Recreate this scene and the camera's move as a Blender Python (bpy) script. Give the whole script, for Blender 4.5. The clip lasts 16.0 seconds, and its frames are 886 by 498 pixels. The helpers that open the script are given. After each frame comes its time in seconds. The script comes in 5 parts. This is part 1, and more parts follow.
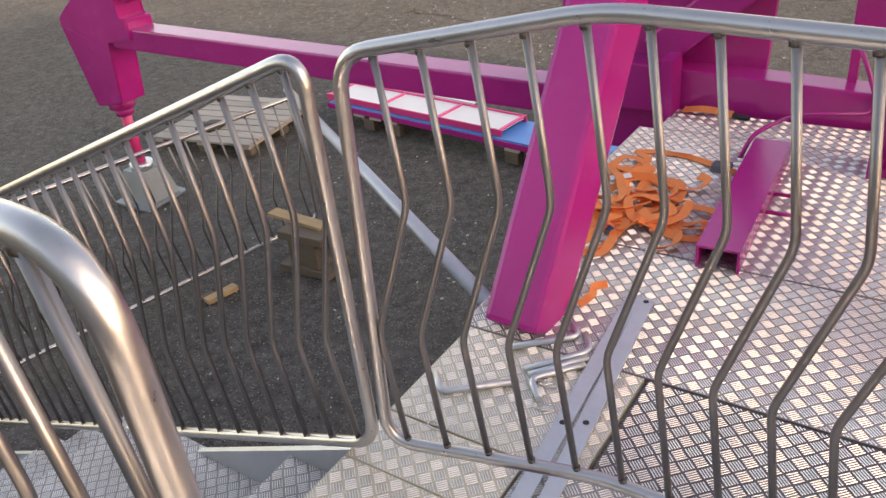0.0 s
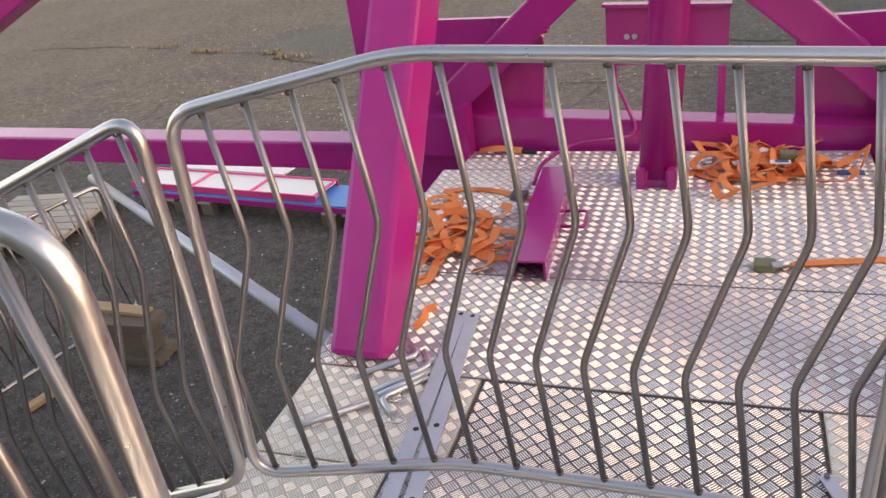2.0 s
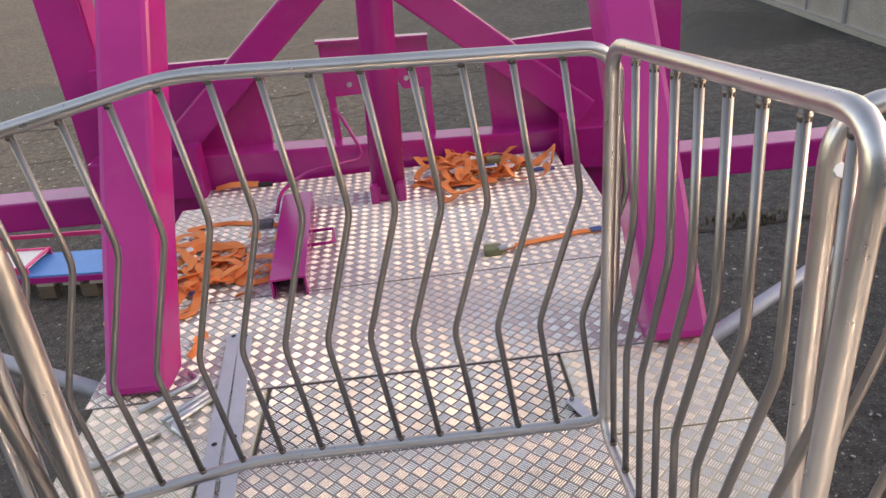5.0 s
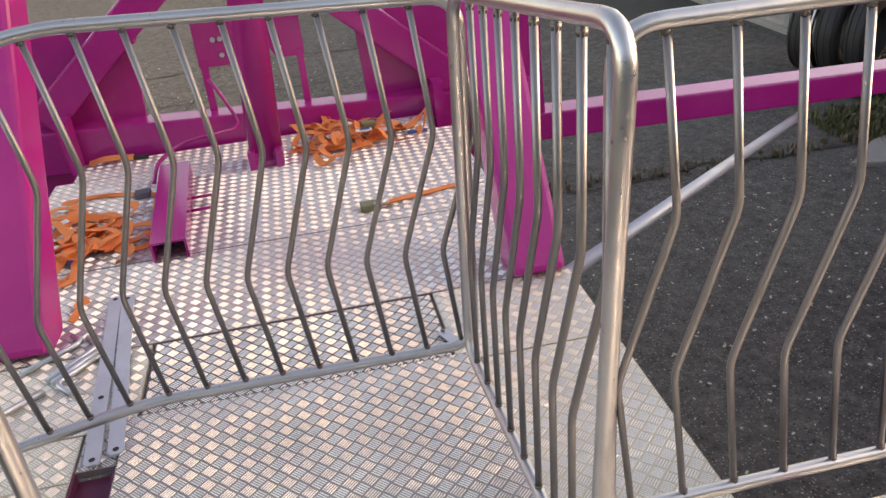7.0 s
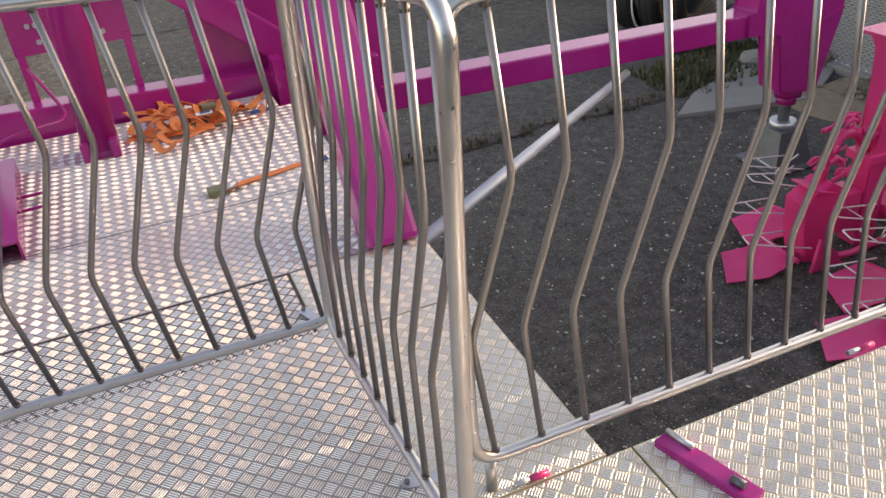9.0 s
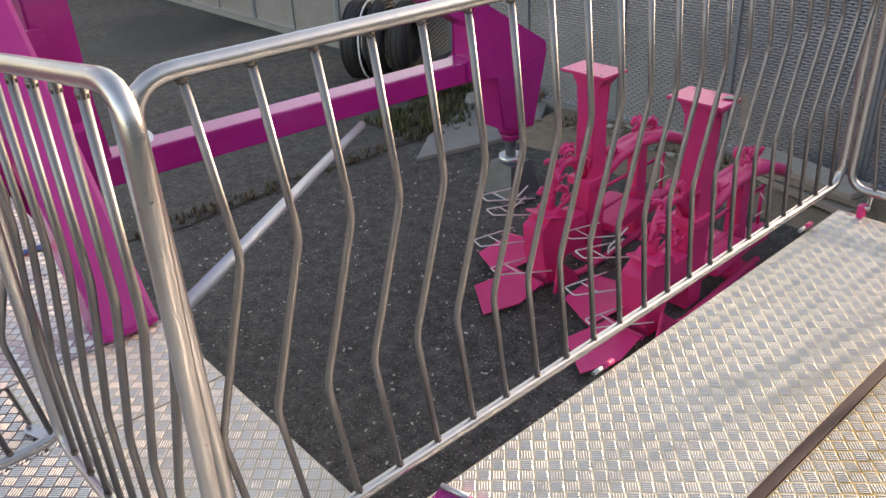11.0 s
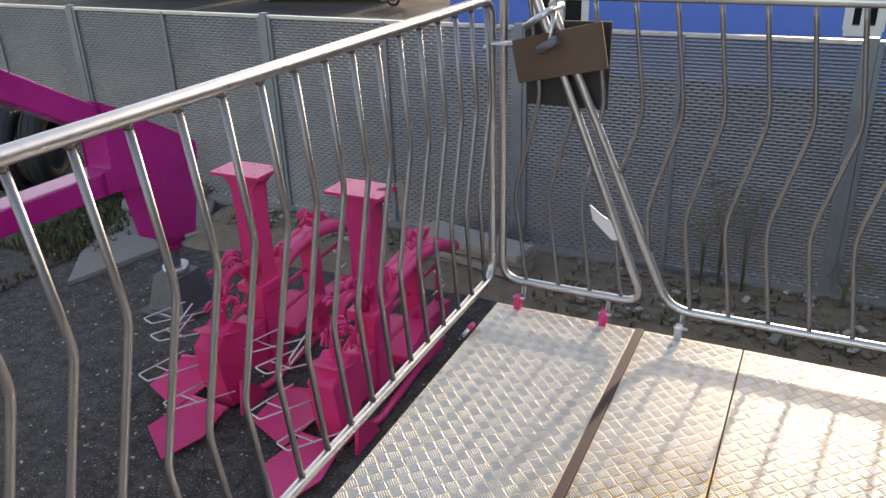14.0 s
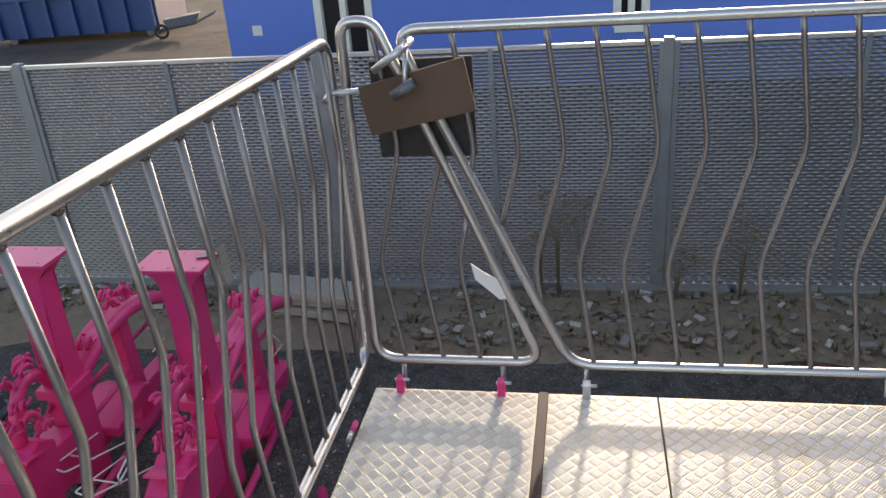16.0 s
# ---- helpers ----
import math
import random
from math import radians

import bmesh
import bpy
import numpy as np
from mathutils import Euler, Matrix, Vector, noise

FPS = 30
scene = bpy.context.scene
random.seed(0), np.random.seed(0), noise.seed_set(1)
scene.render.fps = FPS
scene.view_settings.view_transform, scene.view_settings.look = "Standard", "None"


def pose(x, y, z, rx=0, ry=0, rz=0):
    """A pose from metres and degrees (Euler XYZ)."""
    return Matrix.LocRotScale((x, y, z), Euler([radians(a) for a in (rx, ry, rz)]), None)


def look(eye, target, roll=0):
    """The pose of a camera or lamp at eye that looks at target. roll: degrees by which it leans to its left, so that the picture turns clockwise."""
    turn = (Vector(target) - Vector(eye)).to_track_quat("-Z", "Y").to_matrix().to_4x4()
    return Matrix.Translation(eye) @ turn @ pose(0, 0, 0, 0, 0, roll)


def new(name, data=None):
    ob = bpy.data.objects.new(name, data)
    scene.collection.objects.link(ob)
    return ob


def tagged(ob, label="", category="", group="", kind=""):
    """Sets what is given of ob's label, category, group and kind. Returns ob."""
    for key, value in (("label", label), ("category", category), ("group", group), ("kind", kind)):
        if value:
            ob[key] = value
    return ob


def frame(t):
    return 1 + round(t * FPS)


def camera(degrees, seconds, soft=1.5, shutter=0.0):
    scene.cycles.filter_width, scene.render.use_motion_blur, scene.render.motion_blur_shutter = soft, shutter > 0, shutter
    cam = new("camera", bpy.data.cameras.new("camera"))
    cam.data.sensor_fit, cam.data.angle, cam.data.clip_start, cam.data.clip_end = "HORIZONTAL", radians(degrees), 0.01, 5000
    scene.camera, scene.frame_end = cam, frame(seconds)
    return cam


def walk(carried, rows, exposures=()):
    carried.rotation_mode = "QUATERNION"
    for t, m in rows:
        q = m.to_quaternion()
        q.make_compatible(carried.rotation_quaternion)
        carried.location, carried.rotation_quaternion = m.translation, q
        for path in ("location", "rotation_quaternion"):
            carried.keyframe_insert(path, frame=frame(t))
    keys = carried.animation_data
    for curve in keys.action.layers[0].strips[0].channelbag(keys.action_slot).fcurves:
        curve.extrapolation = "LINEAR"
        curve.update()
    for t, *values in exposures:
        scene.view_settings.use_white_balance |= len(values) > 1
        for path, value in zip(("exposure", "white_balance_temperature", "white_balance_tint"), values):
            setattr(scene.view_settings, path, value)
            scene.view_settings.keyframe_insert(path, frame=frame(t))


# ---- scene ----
cam = camera(58.4, 16.0)
PATH = [
    (0, (0.398, 0.47, 1.374), (-0.64, 1.853, 0.369), -6.9),
    (0.5, (0.411, 0.402, 1.373), (-0.54, 1.861, 0.39), -7.4),
    (1, (0.437, 0.335, 1.38), (-0.432, 1.868, 0.434), -7.5),
    (1.5, (0.451, 0.285, 1.377), (-0.348, 1.881, 0.474), -7.8),
    (2, (0.477, 0.254, 1.385), (-0.186, 1.912, 0.483), -7.9),
    (2.5, (0.528, 0.217, 1.387), (-0.026, 1.918, 0.492), -6.5),
    (3, (0.555, 0.169, 1.383), (0.062, 1.881, 0.474), -6.2),
    (3.5, (0.536, 0.148, 1.381), (0.148, 1.877, 0.454), -6.8),
    (4, (0.477, 0.097, 1.383), (0.241, 1.861, 0.472), -7.3),
    (4.5, (0.429, 0.035, 1.381), (0.327, 1.827, 0.498), -6.9),
    (5, (0.398, -0.006, 1.387), (0.414, 1.792, 0.511), -6.6),
    (7.5, (0.443, -0.235, 1.355), (0.769, 1.471, 0.364), -5.7),
    (8, (0.443, -0.244, 1.363), (0.837, 1.421, 0.327), -5.7),
    (10.5, (0.503, -0.235, 1.377), (1.487, 1.205, 0.398), -4.0),
    (11, (0.53, -0.199, 1.377), (1.654, 1.144, 0.412), -3.4),
    (11.5, (0.55, -0.185, 1.386), (1.801, 1.059, 0.445), -3.4),
    (12, (0.582, -0.121, 1.385), (1.942, 1.012, 0.455), -3.1),
    (12.5, (0.664, -0.069, 1.353), (2.13, 0.932, 0.432), -3.8),
    (13, (0.793, -0.08, 1.376), (2.316, 0.831, 0.454), -3.6),
    (13.5, (0.925, -0.111, 1.391), (2.502, 0.747, 0.511), -2.3),
    (14, (0.988, -0.099, 1.385), (2.617, 0.709, 0.553), -2.0),
    (14.5, (1.075, -0.014, 1.401), (2.754, 0.703, 0.584), -2.8),
    (15, (1.133, 0.102, 1.402), (2.866, 0.688, 0.594), -3.1),
    (15.5, (1.202, 0.162, 1.407), (2.967, 0.636, 0.594), -4.3),
    (16, (1.357, 0.221, 1.391), (3.146, 0.574, 0.57), -4.4),
]
walk(cam, [(r[0], look(r[1], r[2], r[3])) for r in PATH], [(0.0, 0.82, 9700, 24), (8.0, 0.76, 9600, 22), (11.0, 0.76, 9200, 20), (16.0, 0.57, 8300, 17)])

# ---- world, sun ----
SUN_EL, SUN_AZ = 15.5, 95.0
world = bpy.data.worlds.new("world")
scene.world = world
world.use_nodes = True
wn, wl = world.node_tree.nodes, world.node_tree.links
sky = wn.new("ShaderNodeTexSky")
sky.sky_type = "NISHITA"
sky.sun_disc = False
sky.sun_elevation, sky.sun_rotation = radians(SUN_EL), radians(SUN_AZ)
sky.air_density, sky.dust_density, sky.ozone_density = 1.0, 1.2, 1.0
wn["Background"].inputs["Strength"].default_value = 0.30
wl.new(sky.outputs[0], wn["Background"].inputs["Color"])
sun_data = bpy.data.lights.new("sun", "SUN")
sun_data.energy, sun_data.angle, sun_data.color = 3.0, radians(1.3), (1.0, 0.95, 0.87)
sun = new("sun", sun_data)
sa, se = radians(SUN_AZ), radians(SUN_EL)
sun.matrix_world = look((math.sin(sa) * math.cos(se) * 40, math.cos(sa) * math.cos(se) * 40, math.sin(se) * 40), (0, 0, 0))


# ---- materials ----
class Nodes:
    """Short hand for building a node material."""

    def __init__(self, name):
        self.mat = bpy.data.materials.new(name)
        self.mat.use_nodes = True
        self.t = self.mat.node_tree
        self.bsdf = self.t.nodes["Principled BSDF"]
        self.out = self.t.nodes["Material Output"]
        self.geo = self.t.nodes.new("ShaderNodeNewGeometry")

    def put(self, socket, value):
        if isinstance(value, bpy.types.NodeSocket):
            self.t.links.new(value, socket)
        else:
            socket.default_value = value

    def m(self, op, a, b=0.0, c=0.0):
        n = self.t.nodes.new("ShaderNodeMath")
        n.operation = op
        for s, v in zip(n.inputs, (a, b, c)):
            self.put(s, v)
        return n.outputs[0]

    def noise(self, scale, detail=4.0, rough=0.55, vec=None, stretch=None):
        n = self.t.nodes.new("ShaderNodeTexNoise")
        v = vec or self.geo.outputs["Position"]
        if stretch:
            mp = self.t.nodes.new("ShaderNodeMapping")
            self.put(mp.inputs["Vector"], v)
            mp.inputs["Scale"].default_value = stretch
            v = mp.outputs[0]
        self.put(n.inputs["Vector"], v)
        n.inputs["Scale"].default_value, n.inputs["Detail"].default_value, n.inputs["Roughness"].default_value = scale, detail, rough
        return n.outputs[0]

    def voronoi(self, scale, out="Distance", feature="F1"):
        n = self.t.nodes.new("ShaderNodeTexVoronoi")
        n.feature = feature
        self.put(n.inputs["Vector"], self.geo.outputs["Position"])
        n.inputs["Scale"].default_value = scale
        return n.outputs[out]

    def ramp(self, fac, stops):
        n = self.t.nodes.new("ShaderNodeValToRGB")
        self.put(n.inputs[0], fac)
        e = n.color_ramp.elements
        while len(e) < len(stops):
            e.new(0.5)
        for el, (p, c) in zip(e, stops):
            el.position, el.color = p, (*c, 1) if len(c) == 3 else c
        return n.outputs[0]

    def mix(self, fac, a, b, kind="MIX"):
        n = self.t.nodes.new("ShaderNodeMix")
        n.data_type, n.blend_type = "RGBA", kind
        self.put(n.inputs[0], fac)
        for s, v in ((n.inputs[6], a), (n.inputs[7], b)):
            self.put(s, (*v, 1) if isinstance(v, tuple) and len(v) == 3 else v)
        return n.outputs[2]

    def xyz(self):
        n = self.t.nodes.new("ShaderNodeSeparateXYZ")
        self.put(n.inputs[0], self.geo.outputs["Position"])
        return n.outputs

    def bump(self, height, strength, distance, normal=None):
        n = self.t.nodes.new("ShaderNodeBump")
        self.put(n.inputs["Height"], height)
        n.inputs["Strength"].default_value, n.inputs["Distance"].default_value = strength, distance
        if normal:
            self.put(n.inputs["Normal"], normal)
        return n.outputs[0]

    def done(self, color=None, rough=None, metal=None, normal=None, spec=None, coat=None):
        for k, v in (("Base Color", color), ("Roughness", rough), ("Metallic", metal), ("Normal", normal), ("Specular IOR Level", spec), ("Coat Weight", coat)):
            if v is not None:
                self.put(self.bsdf.inputs[k], (*v, 1) if isinstance(v, tuple) and len(v) == 3 else v)
        return self.mat


def grey(v):
    return (v, v, v)


def paint(name, base, wear=0.25, rough=0.28):
    """Glossy sprayed enamel on steel: faint mottling, dust and orange peel."""
    n = Nodes(name)
    big, fine = n.noise(1.3, 5), n.noise(30, 4)
    dark = tuple(c * (1 - wear) for c in base)
    light = tuple(min(1, c * (1 + wear) + 0.01) for c in base)
    col = n.mix(n.ramp(big, [(0.3, grey(0)), (0.7, grey(1))]), dark, light)
    dust = n.ramp(n.noise(9, 7, 0.7), [(0.55, grey(0)), (0.8, grey(0.06))])
    col = n.mix(dust, col, (0.45, 0.36, 0.38))
    r = n.m("ADD", rough, n.m("MULTIPLY", n.m("SUBTRACT", fine, 0.5), 0.12))
    return n.done(col, r, 0.0, n.bump(n.noise(160, 2), 0.02, 0.001), coat=0.1)


def plate_base(name, tint=(0.37, 0.34, 0.335), rough=0.38, dirt=0.45, metal=0.62):
    """Aluminium sheet between the raised bars: grime, rust-yellow stains, scuffs."""
    n = Nodes(name)
    grime = n.ramp(n.noise(3.1, 6, 0.65), [(0.35, grey(0)), (0.75, grey(1))])
    stain = n.ramp(n.noise(1.1, 4, 0.6), [(0.56, grey(0)), (0.70, grey(1))])
    col = n.mix(n.m("MULTIPLY", grime, dirt), tint, (0.30, 0.27, 0.25))
    col = n.mix(n.m("MULTIPLY", n.m("MULTIPLY", stain, n.ramp(n.noise(11, 5), [(0.4, grey(0)), (0.65, grey(1))])), 0.75), col, (0.42, 0.30, 0.12))
    wet = n.t.nodes.new("ShaderNodeVectorMath")
    wet.operation = "DISTANCE"
    n.put(wet.inputs[0], n.geo.outputs["Position"])
    wet.inputs[1].default_value = (2.3, 0.02, 0.0)
    d = n.m("ADD", wet.outputs["Value"], n.m("MULTIPLY", n.noise(4.0, 6, 0.7), 0.6))
    pool = n.m("SUBTRACT", 1.0, n.m("MINIMUM", n.m("MAXIMUM", n.m("MULTIPLY", n.m("SUBTRACT", d, 0.62), 5.0), 0.0), 1.0))
    col = n.mix(n.m("MULTIPLY", pool, n.ramp(n.noise(15, 5), [(0.35, grey(0.35)), (0.55, grey(1.0))])), col, (0.40, 0.27, 0.09))
    col = n.mix(n.m("MULTIPLY", n.ramp(n.noise(170, 2), [(0.66, grey(0)), (0.75, grey(1))]), 0.35), col, (0.2, 0.18, 0.16))
    ro = n.m("ADD", n.m("MULTIPLY", grime, 0.22), rough)
    return n.done(col, ro, metal, n.bump(n.noise(90, 4), 0.12, 0.002, n.bump(n.noise(5, 2), 0.12, 0.01)))


def bar_top(name):
    """Bars of the tread plate, worn; sky glints are also put into their colour."""
    n = Nodes(name)
    g = n.ramp(n.noise(4.0, 6, 0.65), [(0.3, grey(0)), (0.75, grey(1))])
    col = n.mix(n.m("MULTIPLY", g, 0.5), (0.90, 0.875, 0.86), (0.62, 0.585, 0.56))
    return n.done(col, n.m("ADD", 0.32, n.m("MULTIPLY", g, 0.18)), 0.9)


def brushed(name, base, rough, metal=1.0, warm=0.12):
    n = Nodes(name)
    g = n.noise(12, 5, 0.6)
    col = n.mix(n.m("MULTIPLY", n.ramp(g, [(0.4, grey(0)), (0.75, grey(1))]), warm * 3), base, tuple(b * f for b, f in zip(base, (0.62, 0.55, 0.45))))
    r = n.m("ADD", rough, n.m("MULTIPLY", n.m("SUBTRACT", n.noise(60, 4), 0.5), 0.3))
    return n.done(col, r, metal, n.bump(n.noise(220, 2), 0.08, 0.001))


def plain(name, base, rough=0.6, var=0.2, scale=6.0, metal=0.0, bump=0.15, fine=60.0):
    n = Nodes(name)
    g = n.mix(n.m("MULTIPLY", n.noise(scale, 6, 0.6), 1.0), tuple(c * (1 - var) for c in base), tuple(min(1.0, c * (1 + var)) for c in base))
    g = n.mix(n.m("MULTIPLY", n.ramp(n.noise(fine, 4, 0.7), [(0.45, grey(0)), (0.8, grey(1))]), var), g, tuple(c * 0.45 for c in base))
    return n.done(g, rough, metal, n.bump(n.noise(fine, 4), bump, 0.004))


def asphalt(name):
    n = Nodes(name)
    v = n.voronoi(75)
    big = n.noise(0.32, 6, 0.62)
    mid = n.noise(2.3, 6, 0.65)
    col = n.ramp(n.noise(62, 5, 0.8), [(0.3, grey(0.03)), (0.52, (0.085, 0.079, 0.074)), (0.78, (0.24, 0.225, 0.21))])
    col = n.mix(n.ramp(big, [(0.38, grey(0)), (0.62, grey(0.7))]), col, (0.105, 0.097, 0.09))
    col = n.mix(n.ramp(mid, [(0.5, grey(0)), (0.75, grey(0.5))]), col, (0.055, 0.051, 0.048))
    blot = n.ramp(n.noise(13, 5, 0.75), [(0.36, (0.035, 0.033, 0.031)), (0.5, (0.098, 0.092, 0.087)), (0.66, (0.20, 0.19, 0.178))])
    col = n.mix(0.5, col, blot)
    fade = n.ramp(n.noise(0.55, 6, 0.7), [(0.4, grey(0)), (0.65, grey(0.55))])
    col = n.mix(fade, col, (0.14, 0.13, 0.12))
    patch = n.ramp(n.noise(7.0, 8, 0.78), [(0.38, grey(0.62)), (0.5, grey(0.95)), (0.64, grey(1.3))])
    col = n.mix(0.8, col, patch, "MULTIPLY")
    chips = n.m("MULTIPLY", n.ramp(n.voronoi(26), [(0.08, grey(1)), (0.16, grey(0))]), n.ramp(n.noise(4.5, 3), [(0.5, grey(0)), (0.62, grey(1))]))
    col = n.mix(chips, col, (0.5, 0.46, 0.38))
    sep = n.t.nodes.new("ShaderNodeSeparateColor")
    n.put(sep.inputs[0], n.voronoi(55, "Color"))
    chips2 = n.m("MULTIPLY", n.ramp(n.voronoi(55), [(0.18, grey(1)), (0.34, grey(0))]), n.m("GREATER_THAN", sep.outputs[0], 0.6))
    col = n.mix(n.m("MULTIPLY", chips2, 0.8), col, (0.34, 0.32, 0.30))
    pits = n.m("MULTIPLY", n.ramp(n.voronoi(38), [(0.2, grey(1)), (0.4, grey(0))]), n.m("LESS_THAN", sep.outputs[1], 0.5))
    col = n.mix(n.m("MULTIPLY", pits, 0.7), col, (0.02, 0.019, 0.018))
    p = n.xyz()
    wet = n.t.nodes.new("ShaderNodeVectorMath")
    wet.operation = "DISTANCE"
    n.put(wet.inputs[0], n.geo.outputs["Position"])
    wet.inputs[1].default_value = (-6.6, 13.6, -1.55)
    wd = n.m("ADD", wet.outputs["Value"], n.m("MULTIPLY", n.noise(0.9, 5), 2.6))
    wet2 = n.t.nodes.new("ShaderNodeVectorMath")
    wet2.operation = "DISTANCE"
    n.put(wet2.inputs[0], n.geo.outputs["Position"])
    wet2.inputs[1].default_value = (5.6, 12.6, -1.55)
    wd2 = n.m("ADD", wet2.outputs["Value"], n.m("MULTIPLY", n.noise(0.8, 5), 2.8))
    wetm = n.m("SUBTRACT", 1.0, n.m("MINIMUM", n.m("MAXIMUM", n.m("MULTIPLY", n.m("SUBTRACT", n.m("MINIMUM", wd, wd2), 2.4), 1.8), 0.0), 1.0))
    col = n.mix(n.m("MULTIPLY", wetm, 0.8), col, (0.016, 0.015, 0.015))
    ro = n.m("SUBTRACT", 0.86, n.m("MULTIPLY", wetm, 0.35))
    far = n.m("MINIMUM", n.m("MAXIMUM", n.m("SUBTRACT", p[0], 8.0), 0.0), 1.0)
    dirt = n.ramp(n.noise(0.7, 7, 0.65), [(0.3, (0.05, 0.047, 0.045)), (0.7, (0.115, 0.108, 0.102))])
    col = n.mix(far, col, dirt)
    h = n.m("ADD", n.m("MULTIPLY", v, 0.8), n.noise(160, 3))
    return n.done(col, ro, 0.0, n.bump(h, 0.9, 0.012), spec=0.3)


def mesh_sheet(name):
    """Expanded-metal sheet: flattened lozenge openings between zinc strands."""
    n = Nodes(name)
    p = n.xyz()
    row = n.m("MULTIPLY", p[2], 1 / 0.026)
    off = n.m("MULTIPLY", n.m("PINGPONG", n.m("FLOOR", row), 1.0), 0.5)
    u = n.m("SUBTRACT", n.m("FRACT", n.m("ADD", n.m("MULTIPLY", p[1], 1 / 0.075), off)), 0.5)
    v = n.m("SUBTRACT", n.m("FRACT", row), 0.5)
    d = n.m("ADD", n.m("ABSOLUTE", n.m("MULTIPLY", u, 1.5)), n.m("ABSOLUTE", n.m("MULTIPLY", v, 1.25)))
    strand = n.ramp(d, [(0.36, grey(0)), (0.46, grey(1))])
    col = n.mix(n.noise(2.0, 5), (0.165, 0.17, 0.183), (0.31, 0.312, 0.325))
    n.done(col, 0.42, 0.55, n.bump(d, 0.8, 0.01))
    tr = n.t.nodes.new("ShaderNodeBsdfTransparent")
    mx = n.t.nodes.new("ShaderNodeMixShader")
    n.put(mx.inputs[0], strand)
    n.t.links.new(tr.outputs[0], mx.inputs[1])
    n.t.links.new(n.bsdf.outputs[0], mx.inputs[2])
    n.t.links.new(mx.outputs[0], n.out.inputs[0])
    return n.mat


def wood(name, base, axis=(1, 14, 14), var=0.35):
    n = Nodes(name)
    g = n.noise(3.0, 7, 0.6, stretch=axis)
    info = n.t.nodes.new("ShaderNodeObjectInfo")
    col = n.mix(g, tuple(c * (1 - var) for c in base), tuple(c * (1 + var) for c in base))
    col = n.mix(n.m("MULTIPLY", info.outputs["Random"], 0.45), col, tuple(c * 0.55 for c in base))
    return n.done(col, 0.75, 0.0, n.bump(g, 0.3, 0.004))


M_MAG = paint("magenta_enamel", (0.44, 0.013, 0.215), 0.14, 0.22)
M_PINK = paint("pink_enamel", (0.78, 0.04, 0.215), 0.18, rough=0.38)
M_PLATE = plate_base("tread_plate")
M_PLATE_Y = plate_base("tread_plate_creamy", (0.64, 0.58, 0.45), 0.44, 0.35, 0.40)
M_PLATE_D = plate_base("tread_plate_dark", (0.125, 0.11, 0.118), 0.30, 0.4)
M_TBAR = bar_top("tread_bar")
M_STEEL = brushed("stainless_tube", (0.585, 0.575, 0.575), 0.33, 1.0, 0.07)
M_WELD = brushed("weld_bead", (0.2, 0.18, 0.17), 0.5, 1.0, 0.2)
M_BAR = brushed("dull_steel_bar", (0.285, 0.275, 0.28), 0.44, 1.0, 0.08)
M_GALV = brushed("zinc_steel", (0.62, 0.65, 0.68), 0.38, 0.9, 0.06)
M_BRACE = plain("pale_galvanised_tube", (0.52, 0.57, 0.63), 0.42, 0.15, 8, 0.35)
M_ASPH = asphalt("asphalt")
M_SHEET = mesh_sheet("expanded_metal")
M_POST = plain("weathered_zinc_post", (0.26, 0.29, 0.32), 0.5, 0.25, 5, 0.5)
M_WOOD = wood("grey_wood", (0.42, 0.38, 0.33))
M_WOOD_N = wood("fresh_wood", (0.50, 0.34, 0.18))
M_WOOD_D = wood("dark_wood", (0.15, 0.115, 0.085))
M_BOARD = wood("brown_board", (0.13, 0.078, 0.052), (2, 2, 2), 0.45)
M_BLACKB = plain("dark_board", (0.028, 0.026, 0.026), 0.7)
M_STRAP = plain("orange_webbing", (0.98, 0.27, 0.085), 0.75, 0.18, 9, 0.0, 0.3, 300)
M_BLUE_TAG = plain("blue_tag", (0.04, 0.09, 0.25), 0.6)
M_WHITE = plain("white_panel", (0.80, 0.79, 0.78), 0.4, 0.06, 3)
M_BLUEP = plain("blue_panel", (0.06, 0.28, 0.68), 0.4, 0.3, 1.5)
M_RUB = plain("black_rubber", (0.022, 0.022, 0.024), 0.65, 0.3, 12)
M_WALL = plain("blue_render", (0.10, 0.20, 0.62), 0.85, 0.07, 2.0, 0.0, 0.2, 90)
M_FRAMEW = plain("white_frame", (0.72, 0.70, 0.68), 0.55, 0.1)
M_GLASS = plain("dark_pane", (0.02, 0.022, 0.024), 0.12, 0.2, 2, 0.0, 0.0)
M_CONT = plain("container_blue", (0.025, 0.075, 0.22), 0.5, 0.3, 2.5)
M_CONT_O = plain("container_orange", (0.42, 0.075, 0.03), 0.55, 0.3, 2.5)
M_CONC = plain("concrete", (0.26, 0.25, 0.235), 0.9, 0.25, 4, 0.0, 0.4, 50)
M_SOIL = plain("soil", (0.25, 0.195, 0.14), 0.95, 0.45, 8, 0.0, 0.8, 40)
M_CHIP = plain("pale_chips", (0.52, 0.49, 0.44), 0.85, 0.4, 40)
M_CRACK = plain("crack_dirt", (0.045, 0.038, 0.028), 0.95, 0.5, 9)
M_GRASS = plain("weeds", (0.10, 0.11, 0.045), 0.8, 0.5, 5)
M_DRY = plain("dry_stalks", (0.19, 0.16, 0.11), 0.9, 0.4, 5)
M_BAG = plain("white_film", (0.75, 0.75, 0.76), 0.35, 0.08)
M_IRON = plain("grey_iron", (0.16, 0.17, 0.19), 0.5, 0.3, 10, 0.6)
M_YEL = plain("yellow_label", (0.75, 0.65, 0.08), 0.5)
